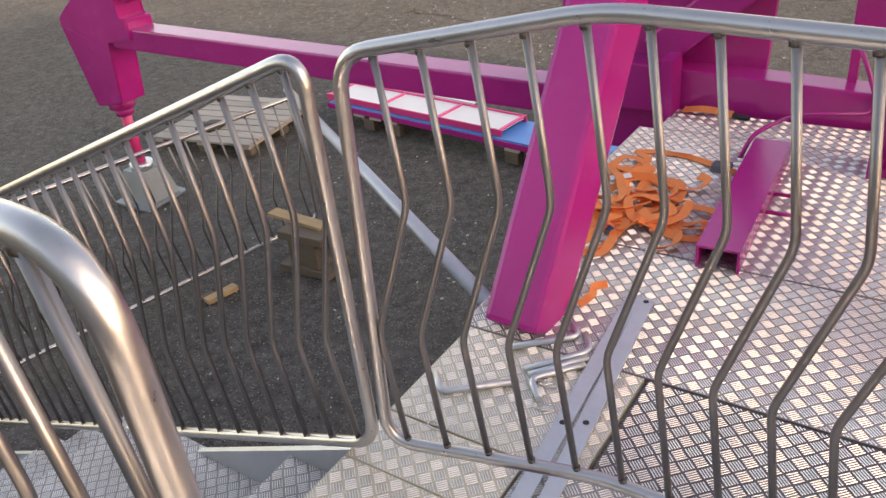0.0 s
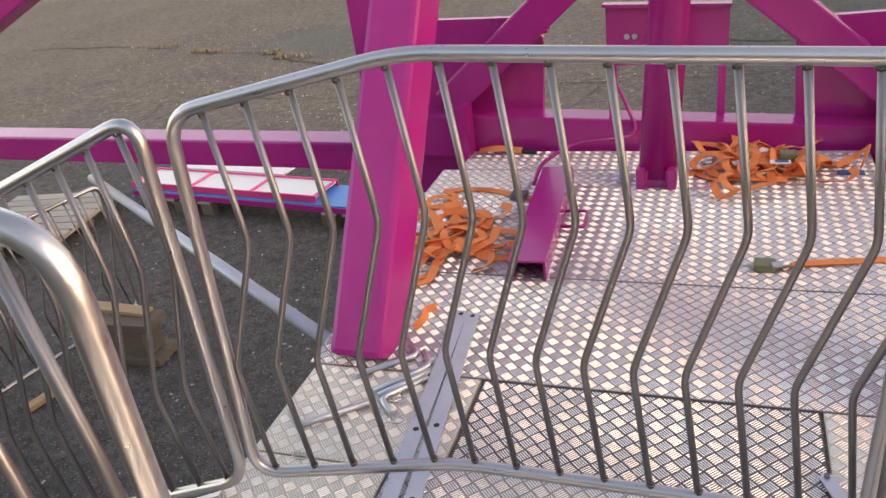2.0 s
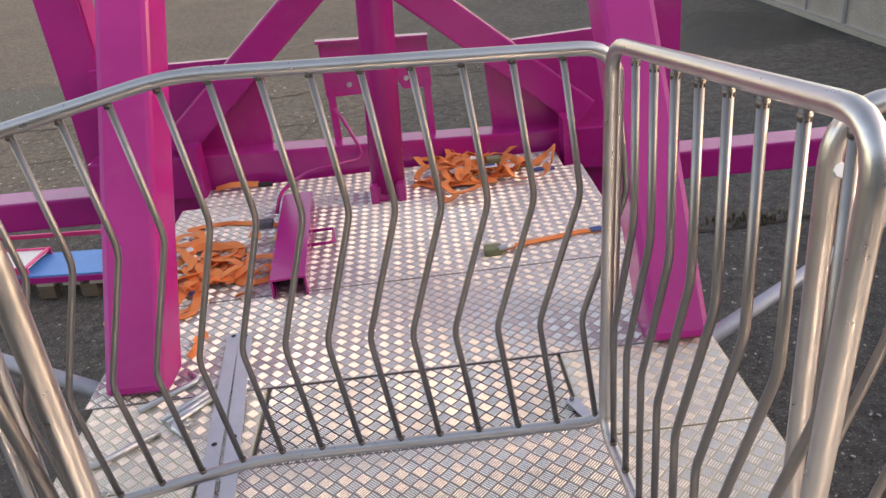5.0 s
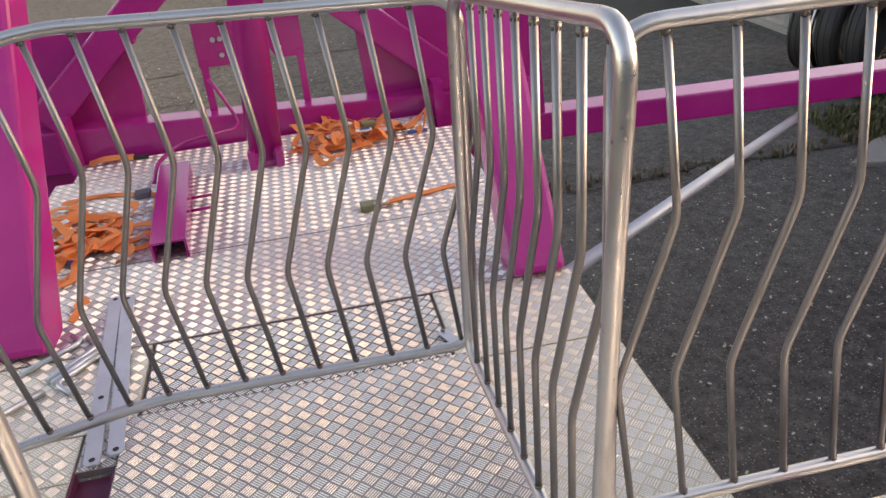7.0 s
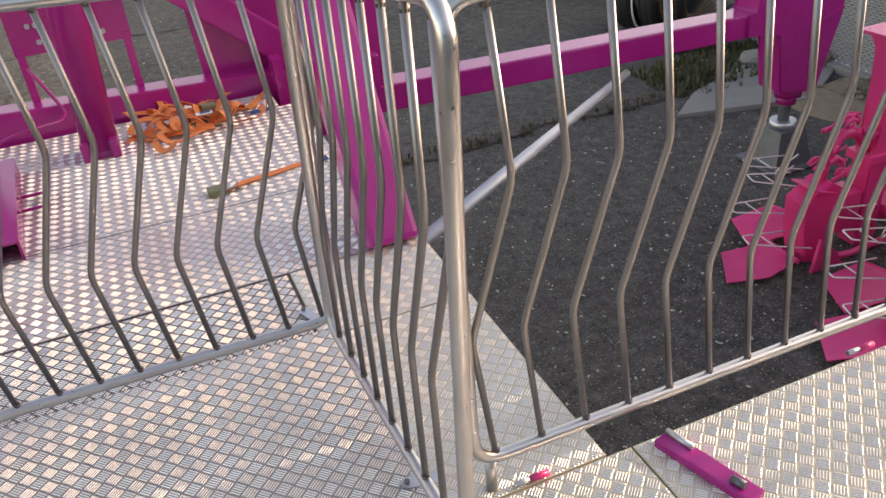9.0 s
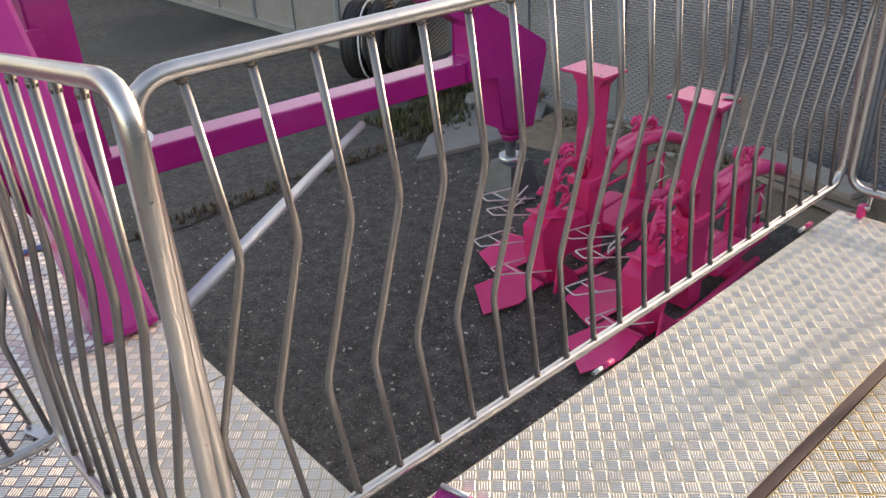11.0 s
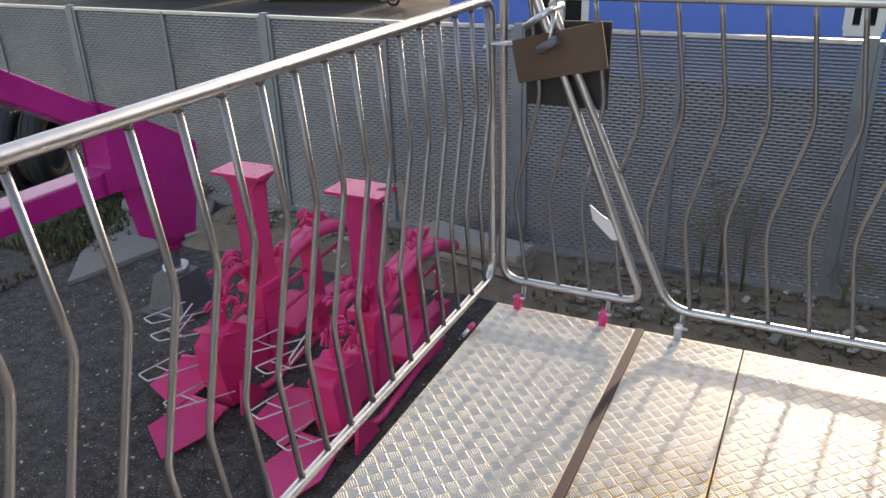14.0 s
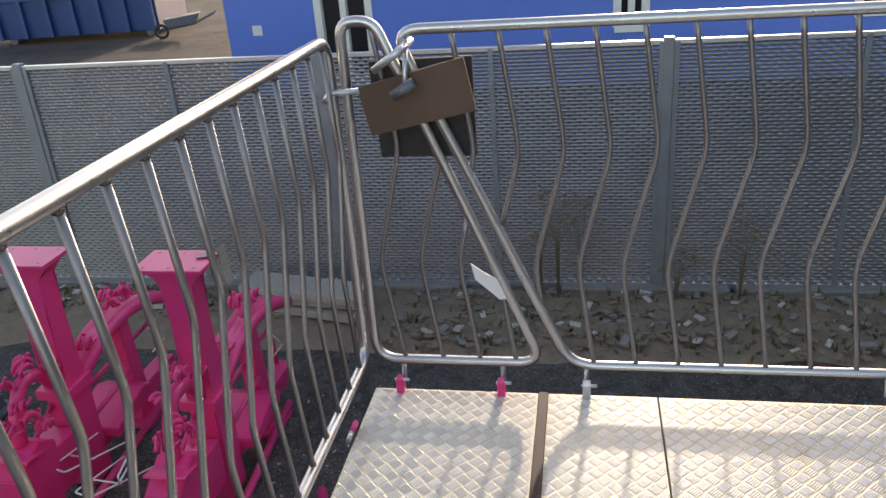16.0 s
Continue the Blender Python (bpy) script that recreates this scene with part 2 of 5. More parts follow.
M_PLUM = plain("plum_channel", (0.13, 0.02, 0.06), 0.45, 0.3, 10)
M_RIB = plain("brown_strip", (0.04, 0.016, 0.02), 0.65, 0.3, 10)
M_GREENI = plain("ratchet_iron", (0.24, 0.25, 0.14), 0.5, 0.3, 20, 0.5)


# ---- mesh helpers ----
def part(name, bm, mat, parent=None, label=""):
    me = bpy.data.meshes.new(name)
    bmesh.ops.recalc_face_normals(bm, faces=bm.faces)
    bm.to_mesh(me)
    bm.free()
    me.materials.append(mat)
    ob = new(name, me)
    if parent:
        ob.parent = parent
    if label:
        ob["label"] = label
    return ob


def again(ob, name, m, parent=None):
    """Another object on the same mesh."""
    o = new(name, ob.data)
    o.matrix_basis = m
    o.parent = parent
    return o


def thing(name, label, category, group="", kind=""):
    return tagged(new(name), label, category, group, kind)


def box(bm, lo, hi, bevel=0.0, m=None):
    lo, hi = Vector(lo), Vector(hi)
    r = bmesh.ops.create_cube(bm, size=1.0, matrix=Matrix.Translation((lo + hi) / 2) @ Matrix.Diagonal((*(hi - lo), 1)))
    vs = r["verts"]
    if bevel:
        es = list({e for v in vs for e in v.link_edges})
        g = bmesh.ops.bevel(bm, geom=es, offset=bevel, segments=2, affect="EDGES", profile=0.6)
        vs = list({v for f in g["faces"] for v in f.verts} | {v for v in vs if v.is_valid})
    if m:
        bmesh.ops.transform(bm, matrix=m, verts=vs)
    return vs


def one_box(lo, hi, bevel=0.0, m=None):
    bm = bmesh.new()
    box(bm, lo, hi, bevel, m)
    return bm


def prism(poly, a, b, axis="y", bevel=0.0):
    """A plate: polygon in the plane across the axis, from a to b along it."""
    bm = bmesh.new()

    def at(p, k):
        return {"y": (p[0], k, p[1]), "x": (k, p[0], p[1]), "z": (p[0], p[1], k)}[axis]

    lo = [bm.verts.new(at(p, a)) for p in poly]
    hi = [bm.verts.new(at(p, b)) for p in poly]
    bm.faces.new(lo)
    bm.faces.new(hi)
    for i in range(len(poly)):
        j = (i + 1) % len(poly)
        bm.faces.new((lo[i], lo[j], hi[j], hi[i]))
    if bevel:
        bmesh.ops.bevel(bm, geom=bm.edges[:], offset=bevel, segments=2, affect="EDGES")
    return bm


def fillet(pts, rad, n=4, closed=False):
    pts = [Vector(p) for p in pts]
    out, cnt = [], len(pts)
    for i, p in enumerate(pts):
        if not closed and i in (0, cnt - 1):
            out.append(p)
            continue
        a, b = pts[i - 1], pts[(i + 1) % cnt]
        da, db = (a - p), (b - p)
        r = min(rad, da.length * 0.45, db.length * 0.45)
        s, e = p + da.normalized() * r, p + db.normalized() * r
        for k in range(n + 1):
            t = k / n
            out.append(s * (1 - t) ** 2 + p * 2 * t * (1 - t) + e * t * t)
    return out


def tube(bm, pts, r, seg=10, closed=False, flat=1.0, cap=True, up=(0, 0, 1)):
    pts = [Vector(p) for p in pts]
    n = len(pts)
    rings, ref = [], None
    for i, p in enumerate(pts):
        a = pts[i - 1] if (i or closed) else p
        b = pts[(i + 1) % n] if (i < n - 1 or closed) else p
        d = (b - a).normalized()
        if ref is None:
            u = Vector(up)
            ref = (u - d * u.dot(d))
            if ref.length < 0.01:
                ref = Vector((1, 0, 0)) - d * d.x
            ref.normalize()
        else:
            ref = (ref - d * ref.dot(d)).normalized()
        s = d.cross(ref)
        rings.append([bm.verts.new(p + (ref * math.cos(k * 2 * math.pi / seg) * flat + s * math.sin(k * 2 * math.pi / seg)) * r) for k in range(seg)])
    for i in range(n if closed else n - 1):
        a, b = rings[i], rings[(i + 1) % n]
        for k in range(seg):
            f = bm.faces.new((a[k], a[(k + 1) % seg], b[(k + 1) % seg], b[k]))
            f.smooth = True
    if cap and not closed:
        bm.faces.new(rings[0])
        bm.faces.new(rings[-1])
    return bm


def rod(pts, r, seg=10, rad=0.0, closed=False, n=4):
    return tube(bmesh.new(), fillet(pts, rad, n, closed) if rad else pts, r, seg, closed)


def beam(a, b, w, h, bevel=0.012, roll=0.0):
    """A hollow-section beam between two points, w across and h deep, with rounded corners."""
    a, b = Vector(a), Vector(b)
    d = b - a
    bm = bmesh.new()
    m = Matrix.Translation((a + b) / 2) @ d.to_track_quat("Y", "Z").to_matrix().to_4x4() @ Matrix.Rotation(roll, 4, "Y")
    box(bm, (-w / 2, -d.length / 2, -h / 2), (w / 2, d.length / 2, h / 2), bevel, m)
    return bm


def shade(ob):
    for f in ob.data.polygons:
        f.use_smooth = True
    return ob


# ---- ground ----
GZ = -1.55
bm = bmesh.new()
bmesh.ops.create_grid(bm, x_segments=120, y_segments=120, size=1.0)
for v in bm.verts:
    x, y = v.co.x, v.co.y
    v.co.x, v.co.y = math.copysign(abs(x) ** 3, x) * 1500 + 1.0, math.copysign(abs(y) ** 3, y) * 1500 + 5.0
    k = max(0.0, 1 - math.hypot(v.co.x, v.co.y) / 60)
    v.co.z = GZ + 0.02 * k * (noise.noise(Vector((v.co.x * 0.4, v.co.y * 0.4, 0))) - 0.3)
ground = tagged(part("ground", bm, M_ASPH), "dark speckled asphalt yard with pale chips and damp patches", "ground", kind="structure")

# ---- the raised platform: tread plates ----
floor = thing("floor", "raised ride platform of aluminium five-bar tread plates", "platform", kind="structure")


RECTS = []


def plate(x0, y0, x1, y1, z=0.0, mat=None, t=0.02, parent=None, name="tread_plate"):
    RECTS.append((x0, y0, x1, y1, z, parent or floor))
    return part(name, one_box((x0, y0, z - t), (x1, y1, z), 0.0015), mat or M_PLATE, parent or floor)


XL, XR, YF = -0.67, 1.207, 0.862
g = 0.0025
plate(XL - 0.06, 2.02 + g, XR - 0.01, 2.62 - g)
plate(XL - 0.13, 2.62 + g, XR - 0.06, 3.60)
plate(-0.72, 3.60 + g, 1.06, 3.84)
plate(XL - 0.03, 1.62 + g, -0.16 - 0.006, 2.02 - g, mat=M_PLATE_Y)
# hatch plate, darker base tint than its neighbours
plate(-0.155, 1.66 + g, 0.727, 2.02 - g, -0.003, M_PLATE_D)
plate(0.735, 1.62 + g, XR, 2.02 - g, mat=M_PLATE_Y)
plate(XL - 0.03, 1.44, -0.30, 1.62 - g, mat=M_PLATE_Y)
plate(-0.19, YF + g, 0.80, 1.655, 0.004)
plate(0.80 + g, YF + g, XR, 1.62 - g, mat=M_PLATE_Y)
plate(XL - 0.03, YF + g, -0.30, 1.44 - g, mat=M_PLATE_Y)
plate(-0.295, 1.475, -0.195, 1.65, -0.004)
for x0, x1 in ((XL, 0.28), (0.285, 1.27), (1.275, 3.352)):
    plate(x0, 0.357, x1, YF - g, mat=M_PLATE_Y)
for x0, x1 in ((XL, 0.6), (0.605, 1.27), (1.275, 3.352)):
    plate(x0, 0.01 + g, x1, 0.327, mat=M_PLATE_Y)
    plate(x0, -1.2, x1, 0.01 - g, mat=M_PLATE_Y)
part("joint_strip", one_box((1.30, 0.328, -0.02), (3.352, 0.356, 0.006), 0.002), M_RIB, floor, "brown painted steel joint strip")
part("plum_channel", one_box((-0.296, 0.90, -0.05), (-0.194, 1.472, -0.03), 0.003), M_PLUM, floor, "plum painted open channel")
for x0, x1 in ((-0.299, -0.292), (-0.198, -0.191)):
    part("channel_side", one_box((x0, 0.90, -0.03), (x1, 1.472, -0.002)), M_PLUM, floor)
for x in (-0.45, 0.27, 1.0):
    part("joist", beam((x, -1.2, -0.1), (x, 3.86, -0.1), 0.08, 0.155), M_MAG, floor, "magenta steel joist under the plates")
for y in (0.75, -0.6):
    part("joist", beam((1.3, y, -0.1), (3.3, y, -0.1), 0.08, 0.155), M_MAG, floor)
for x, y in ((3.2, 0.7), (3.2, -1.0), (1.5, 0.7), (-0.5, -1.0), (1.0, -1.0)):
    part("support_leg", beam((x, y, GZ), (x, y, -0.17), 0.07, 0.07), M_MAG, floor)

# stairs down to the yard
stairs = thing("stairs", "aluminium tread-plate stair flight beside the platform", "stairs", kind="structure")
plate(-0.98, 0.62, XL - 0.03, 1.52, -0.18, parent=stairs, name="tread")
plate(-1.82, 0.62, -0.97, 1.52, -0.38, parent=stairs, name="tread")
for i in range(4):
    plate(-2.16 - 0.3 * i, 0.62, -1.83 - 0.3 * i, 1.5, -0.58 - 0.2 * i, parent=stairs, name="tread")
for y in (0.6, 1.5):
    part("stringer", prism([(-0.7, -0.03), (-0.7, -0.25), (-3.3, -1.5), (-3.3, -1.25)], y - 0.01, y + 0.01), M_GALV, stairs)
for z0, x in ((-0.2, -0.705), (-0.4, -0.975)):
    part("riser", one_box((x - 0.01, 0.63, z0), (x, 1.49, z0 + 0.18)), M_PLATE, stairs)


# ---- guard rails ----
def tread_bars(rects, parent):
    """Groups of five short raised bars on a diagonal grid, turned by a quarter from cell to cell."""
    c, w, l, h = 0.034, 0.0018, 0.0136, 0.0018
    k = 0.7071
    vs, fs = [], []
    for x0, y0, x1, y1, z, _ in rects:
        us = sorted(((x + y) * k / c for x in (x0, x1) for y in (y0, y1)))
        ws = sorted(((x - y) * k / c for x in (x0, x1) for y in (y0, y1)))
        for iu in range(math.floor(us[0]), math.ceil(us[-1])):
            for iw in range(math.floor(ws[0]), math.ceil(ws[-1])):
                cu, cw = (iu + 0.5) * c * k, (iw + 0.5) * c * k
                cx, cy = cu + cw, cu - cw
                if not (x0 - 0.024 < cx < x1 + 0.024 and y0 - 0.024 < cy < y1 + 0.024):
                    continue
                # along and across the bars
                ax, ay = (k, k) if (iu + iw) % 2 else (k, -k)
                bx, by = -ay, ax
                for q in range(5):
                    o = (q - 2) * 0.0064
                    px, py = cx + bx * o, cy + by * o
                    # shorten a bar where the plate's edge cuts it
                    lo, hi = -l, l
                    for q0, q1, pp, aa in ((x0, x1, px, ax), (y0, y1, py, ay)):
                        e0, e1 = sorted(((q0 + 0.003 - pp) / aa, (q1 - 0.003 - pp) / aa))
                        lo, hi = max(lo, e0), min(hi, e1)
                    if hi - lo < 0.005:
                        continue
                    b = len(vs)
                    for (cut, wb, zz) in ((0.0, w, 0.0002), (0.0022, w * 0.36, h)):
                        for sa, sb in ((lo + cut, -1), (hi - cut, -1), (hi - cut, 1), (lo + cut, 1)):
                            vs.append((px + ax * sa + bx * wb * sb, py + ay * sa + by * wb * sb, z + zz))
                    fs += [(b + 4, b + 5, b + 6, b + 7)] + [(b + i, b + (i + 1) % 4, b + 4 + (i + 1) % 4, b + 4 + i) for i in range(4)]
    me = bpy.data.meshes.new("tread_bars")
    me.from_pydata(vs, [], fs)
    me.materials.append(M_TBAR)
    ob = new("tread_bars", me)
    ob.parent = parent
    return tagged(ob, kind="stuff")


for owner in (floor, stairs):
    tread_bars([r for r in RECTS if r[5] is owner], owner)


def bar_points(lo, hi, u, lean=0.0):
    """A kinked bar between the two rails: first knee one way, second knee back."""
    hi = hi + u * lean
    return [hi, hi.lerp(lo, 0.335) + u * 0.045, hi.lerp(lo, 0.67) - u * 0.046, lo]


def rail_panel(label, path, tops, count, rt=0.0148, rb=0.0075, seg=12, first=0.055, corner=0.075, step=None, lean=0.0):
    """Stainless panel between the points of the bottom rail and those of the top rail: one bent frame tube with kinked bars in it."""
    root = thing("guard_rail", label, "railing", "guard rails of the platform")
    path, tops = [Vector(p) for p in path], [Vector(p) for p in tops]
    part("frame", tube(bmesh.new(), fillet(path + tops[::-1], corner, 6, True), rt, seg, True), M_STEEL, root)
    seglen = [(b - a).length for a, b in zip(path, path[1:])]
    total = sum(seglen)
    for i in range(count):
        s = first + (step or (total - 2 * first) / (count - 1)) * i
        k = 0
        while k < len(seglen) - 1 and s > seglen[k]:
            s -= seglen[k]
            k += 1
        f = s / seglen[k]
        u = (path[k + 1] - path[k]).normalized()
        lo, hi = path[k].lerp(path[k + 1], f), tops[k].lerp(tops[k + 1], f)
        part("bar", rod(bar_points(lo, hi, u, lean), rb, 8, 0.024, n=3), M_BAR, root)
        # weld beads where the bar meets the tubes
        for p, d in ((lo, 1), (hi + u * lean, -1)):
            part("weld", rod([p + Vector((0, 0, d * rt * 0.7)), p + Vector((0, 0, d * (rt + 0.006)))], rb * 1.18, 7), M_WELD, root)
    return root


def above(path, h, drops=None):
    return [(x, y, z + h - d) for (x, y, z), d in zip(path, drops or [0.0] * len(path))]


ZB, H = 0.093, 0.97
bent = [(-0.572, 1.464, ZB - 0.01), (-0.085, 1.562, ZB + 0.015), (0.778, 1.574, ZB - 0.005)]
rail_panel("bent stainless guard rail panel with kinked bars", bent, [(-0.60, 1.545, 0.968), (-0.085, 1.575, 1.064), (0.800, 1.551, 1.025)], 14, first=0.053, step=0.098, lean=0.025)
rail_panel("narrow stainless guard rail panel with kinked bars", [(0.757, 1.54, ZB), (0.79, 0.70, ZB)], [(0.785, 1.535, 1.035), (0.818, 0.668, 1.138)], 8, first=0.078, step=0.094, lean=0.065)
long_path = [(0.893, 0.893, ZB + 0.002), (3.375, 0.887, ZB + 0.002)]
long_rail = rail_panel("long stainless guard rail panel beside the open yard", long_path, above(long_path, 0.982, [0.0, 0.016]), 22, first=0.052, step=0.1122, lean=0.029)
stair_path = [(-2.98, 1.46, 0.06 - 2.37 * 0.392), (-0.61, 1.46, 0.06)]
rail_panel("sloping stainless stair rail panel with kinked bars", stair_path, above(stair_path, 0.935), 25)
near_path = [(-1.38, 0.70, 0.09), (-0.01, 0.672, 0.09)]
near_rail = rail_panel("stainless stair rail panel close to the walkway", near_path, above(near_path, 1.075), 10, rt=0.0138, first=0.075, step=0.135, rb=0.0075)
yard_path = [(-4.45, 1.15, -1.46), (-3.73, 4.38, -1.46)]
yard_rail = rail_panel("stainless rail panel standing on the asphalt", yard_path, above(yard_path, 1.0), 28)
for x in (-0.13, -0.5):
    part("foot_tube", rod([(x, 0.678, 0.09), (x, 0.678, 0.0)], 0.013, 10), M_STEEL, near_rail)

# end panels across the walkway, with the slanting gate tubes
end_a = thing("guard_rail", "short stainless guard rail panel with a slanting end tube", "railing", "guard rails of the platform")
XE = 3.405
loop = [(XE, 0.862, 0.075), (XE, 0.855, 1.10), (XE, 0.765, 1.10), (XE, 0.345, 0.075)]
bm = bmesh.new()
tube(bm, fillet(loop, 0.075, 6, True), 0.0148, 12, True)
part("frame", bm, M_STEEL, end_a)


def fine(pts, n=6):
    out = []
    for a, b in zip(pts, pts[1:]):
        out += [a.lerp(b, k / n) for k in range(n)]
    return out + [pts[-1]]


def end_bars(root, ys, ya, za, yb, zb, side, low, high):
    for y in ys:
        pts = fine(fillet(bar_points(Vector((XE, y, low)), Vector((XE, y, high)), Vector((0, -1, 0)), -0.008), 0.05, 3))
        keep = [p for p in pts if ((p.y - (ya + (yb - ya) * (p.z - za) / (zb - za))) * side) > 0]
        if len(keep) > 2:
            part("bar", rod(keep, 0.0075, 8), M_BAR, root)


end_bars(end_a, [0.767, 0.647, 0.533, 0.424], 0.765, 1.10, 0.345, 0.075, 1, 0.075, 1.10)
end_b = thing("guard_rail", "long stainless guard rail panel across the walkway's end", "railing", "guard rails of the platform")
loop = [(XE, 0.262, 0.07), (XE, 0.715, 1.074), (XE, -2.2, 1.074), (XE, -2.2, 0.07)]
bm = bmesh.new()
tube(bm, fillet(loop, 0.075, 6, True), 0.0148, 12, True)
part("frame", bm, M_STEEL, end_b)
end_bars(end_b, [0.556 - 0.1213 * i for i in range(22)], 0.715, 1.074, 0.262, 0.07, -1, 0.07, 1.074)

# clamped boards on the gate
board = thing("clamped_board", "stained brown plywood board clamped over the rails", "board")
part("board", prism([(0.811, 0.938), (0.784, 0.807), (0.500, 0.869), (0.526, 1.008)], XE - 0.055, XE - 0.04, "x", 0.002), M_BOARD, board)
clampb = thing("screw_clamp", "steel screw clamp holding the board on the rail", "clamp")
part("clamp_bar", rod([(XE - 0.10, 0.70, 1.0), (XE - 0.10, 0.625, 1.05), (XE + 0.03, 0.625, 1.05)], 0.010, 8, 0.02), M_GALV, clampb)
part("clamp_screw", rod([(XE - 0.02, 0.628, 1.06), (XE - 0.085, 0.625, 0.955)], 0.007, 8), M_GALV, clampb)
part("clamp_handle", rod([(XE - 0.085, 0.66, 0.93), (XE - 0.085, 0.60, 0.965)], 0.014, 10), M_IRON, clampb)
darkb = thing("backing_board", "dark board behind the gate tubes", "board")
part("board", prism([(0.795, 0.99), (0.785, 0.724), (0.515, 0.722), (0.515, 0.995)], XE + 0.025, XE + 0.04, "x", 0.002), M_BLACKB, darkb)
clampb.matrix_basis = pose(0, 0.05, -0.01)
hook = thing("rail_hook", "bent zinc rod coupling two rail panels", "hook")
part("rod", rod([(XE - 0.05, 0.87, 0.90), (XE - 0.05, 0.855, 0.925), (XE - 0.05, 0.77, 0.93)], 0.008, 8, 0.02), M_GALV, hook)
hook.matrix_basis = pose(0, 0.035, 0)
torn = thing("torn_film", "torn white plastic film on the gate bars", "film")
part("film", prism([(0.51, 0.40), (0.50, 0.35), (0.43, 0.285), (0.395, 0.29), (0.425, 0.345), (0.47, 0.37)], XE - 0.012, XE - 0.008, "x"), M_BAG, torn)

torn.matrix_basis = pose(0, 0.035, 0.01)

# pegs that hold the rails on the plates
for i, (y, mat, lab) in enumerate(((0.776, M_PINK, "pink"), (0.466, M_PINK, "pink"), (0.215, M_GALV, "zinc"), (-0.62, M_GALV, "zinc"), (-1.3, M_GALV, "zinc"))):
    peg = thing("rail_peg", f"{lab} steel socket and pin under the rail", "socket", "rail sockets")
    part("socket", one_box((3.325, y - 0.012, 0), (3.36, y + 0.012, 0.05), 0.004), mat, peg)
    part("spigot", rod([(XE, y, 0.075), (XE - 0.01, y, 0.0), (3.36, y, 0.025)], 0.008, 8), M_STEEL, peg)
    part("pin", rod([(3.335, y - 0.03, 0.045), (3.335, y + 0.015, 0.045)], 0.005, 8), M_GALV, peg)
for x in (1.02, 1.98, 3.12):
    peg = thing("drop_bolt", "pink and zinc drop bolt on the plate's edge", "bolt", "rail sockets")
    part("barrel", rod([(x - 0.005, 0.872, 0.010), (x + 0.04, 0.872, 0.010)], 0.0085, 10), M_PINK, peg)
    part("pin", rod([(x - 0.045, 0.872, 0.010), (x - 0.004, 0.872, 0.010)], 0.007, 10), M_GALV, peg)
part("foot_tube", rod([(0.93, 0.893, 0.095), (0.93, 0.895, 0.0)], 0.013, 10), M_STEEL, long_rail)
for x, y, r in ((0.735, 1.74, 20), (0.80, 0.98, 75)):
    br = thing("hinge_plate", "zinc hinge plate with a bolt hole at the rail corner", "bracket")
    bm = prism([(-0.02, -0.06), (0.02, -0.06), (0.022, 0.05), (0.0, 0.075), (-0.022, 0.05)], 0.0, 0.006, "z")
    part("plate", bm, M_GALV, br)
    part("bolt", rod([(0, 0.05, 0.004), (0, 0.05, 0.014)], 0.009, 8), M_IRON, br)
    br.matrix_basis = pose(x, y, 0.005, 0, 0, r) @ Matrix.Scale(0.75, 4)
gate_hinge = thing("bolt_channel", "plum steel locking channel on the walkway plate", "channel")
part("channel", beam((1.34, 0.842, 0.012), (1.41, 0.602, 0.012), 0.05, 0.022, 0.004), M_MAG, gate_hinge)
part("pin", rod([(1.355, 0.842, 0.028), (1.375, 0.772, 0.028)], 0.008, 8), M_GALV, gate_hinge)
part("pin", rod([(1.39, 0.662, 0.028), (1.40, 0.632, 0.03)], 0.01, 8), M_IRON, gate_hinge)
hk = thing("latch_rod", "hanging zinc latch rod on the corner post", "latch")
part("rod", rod([(0.90, 0.875, 1.0), (0.90, 0.895, 0.99), (0.90, 0.895, 0.60)], 0.010, 8, 0.01), M_GALV, hk)

# ---- the magenta ride frame ----
ride = thing("ride_frame", "glossy magenta steel tower frame with outrigger arms", "ride")
CX = 0.19


def mir(x, s):
    return CX + s * x


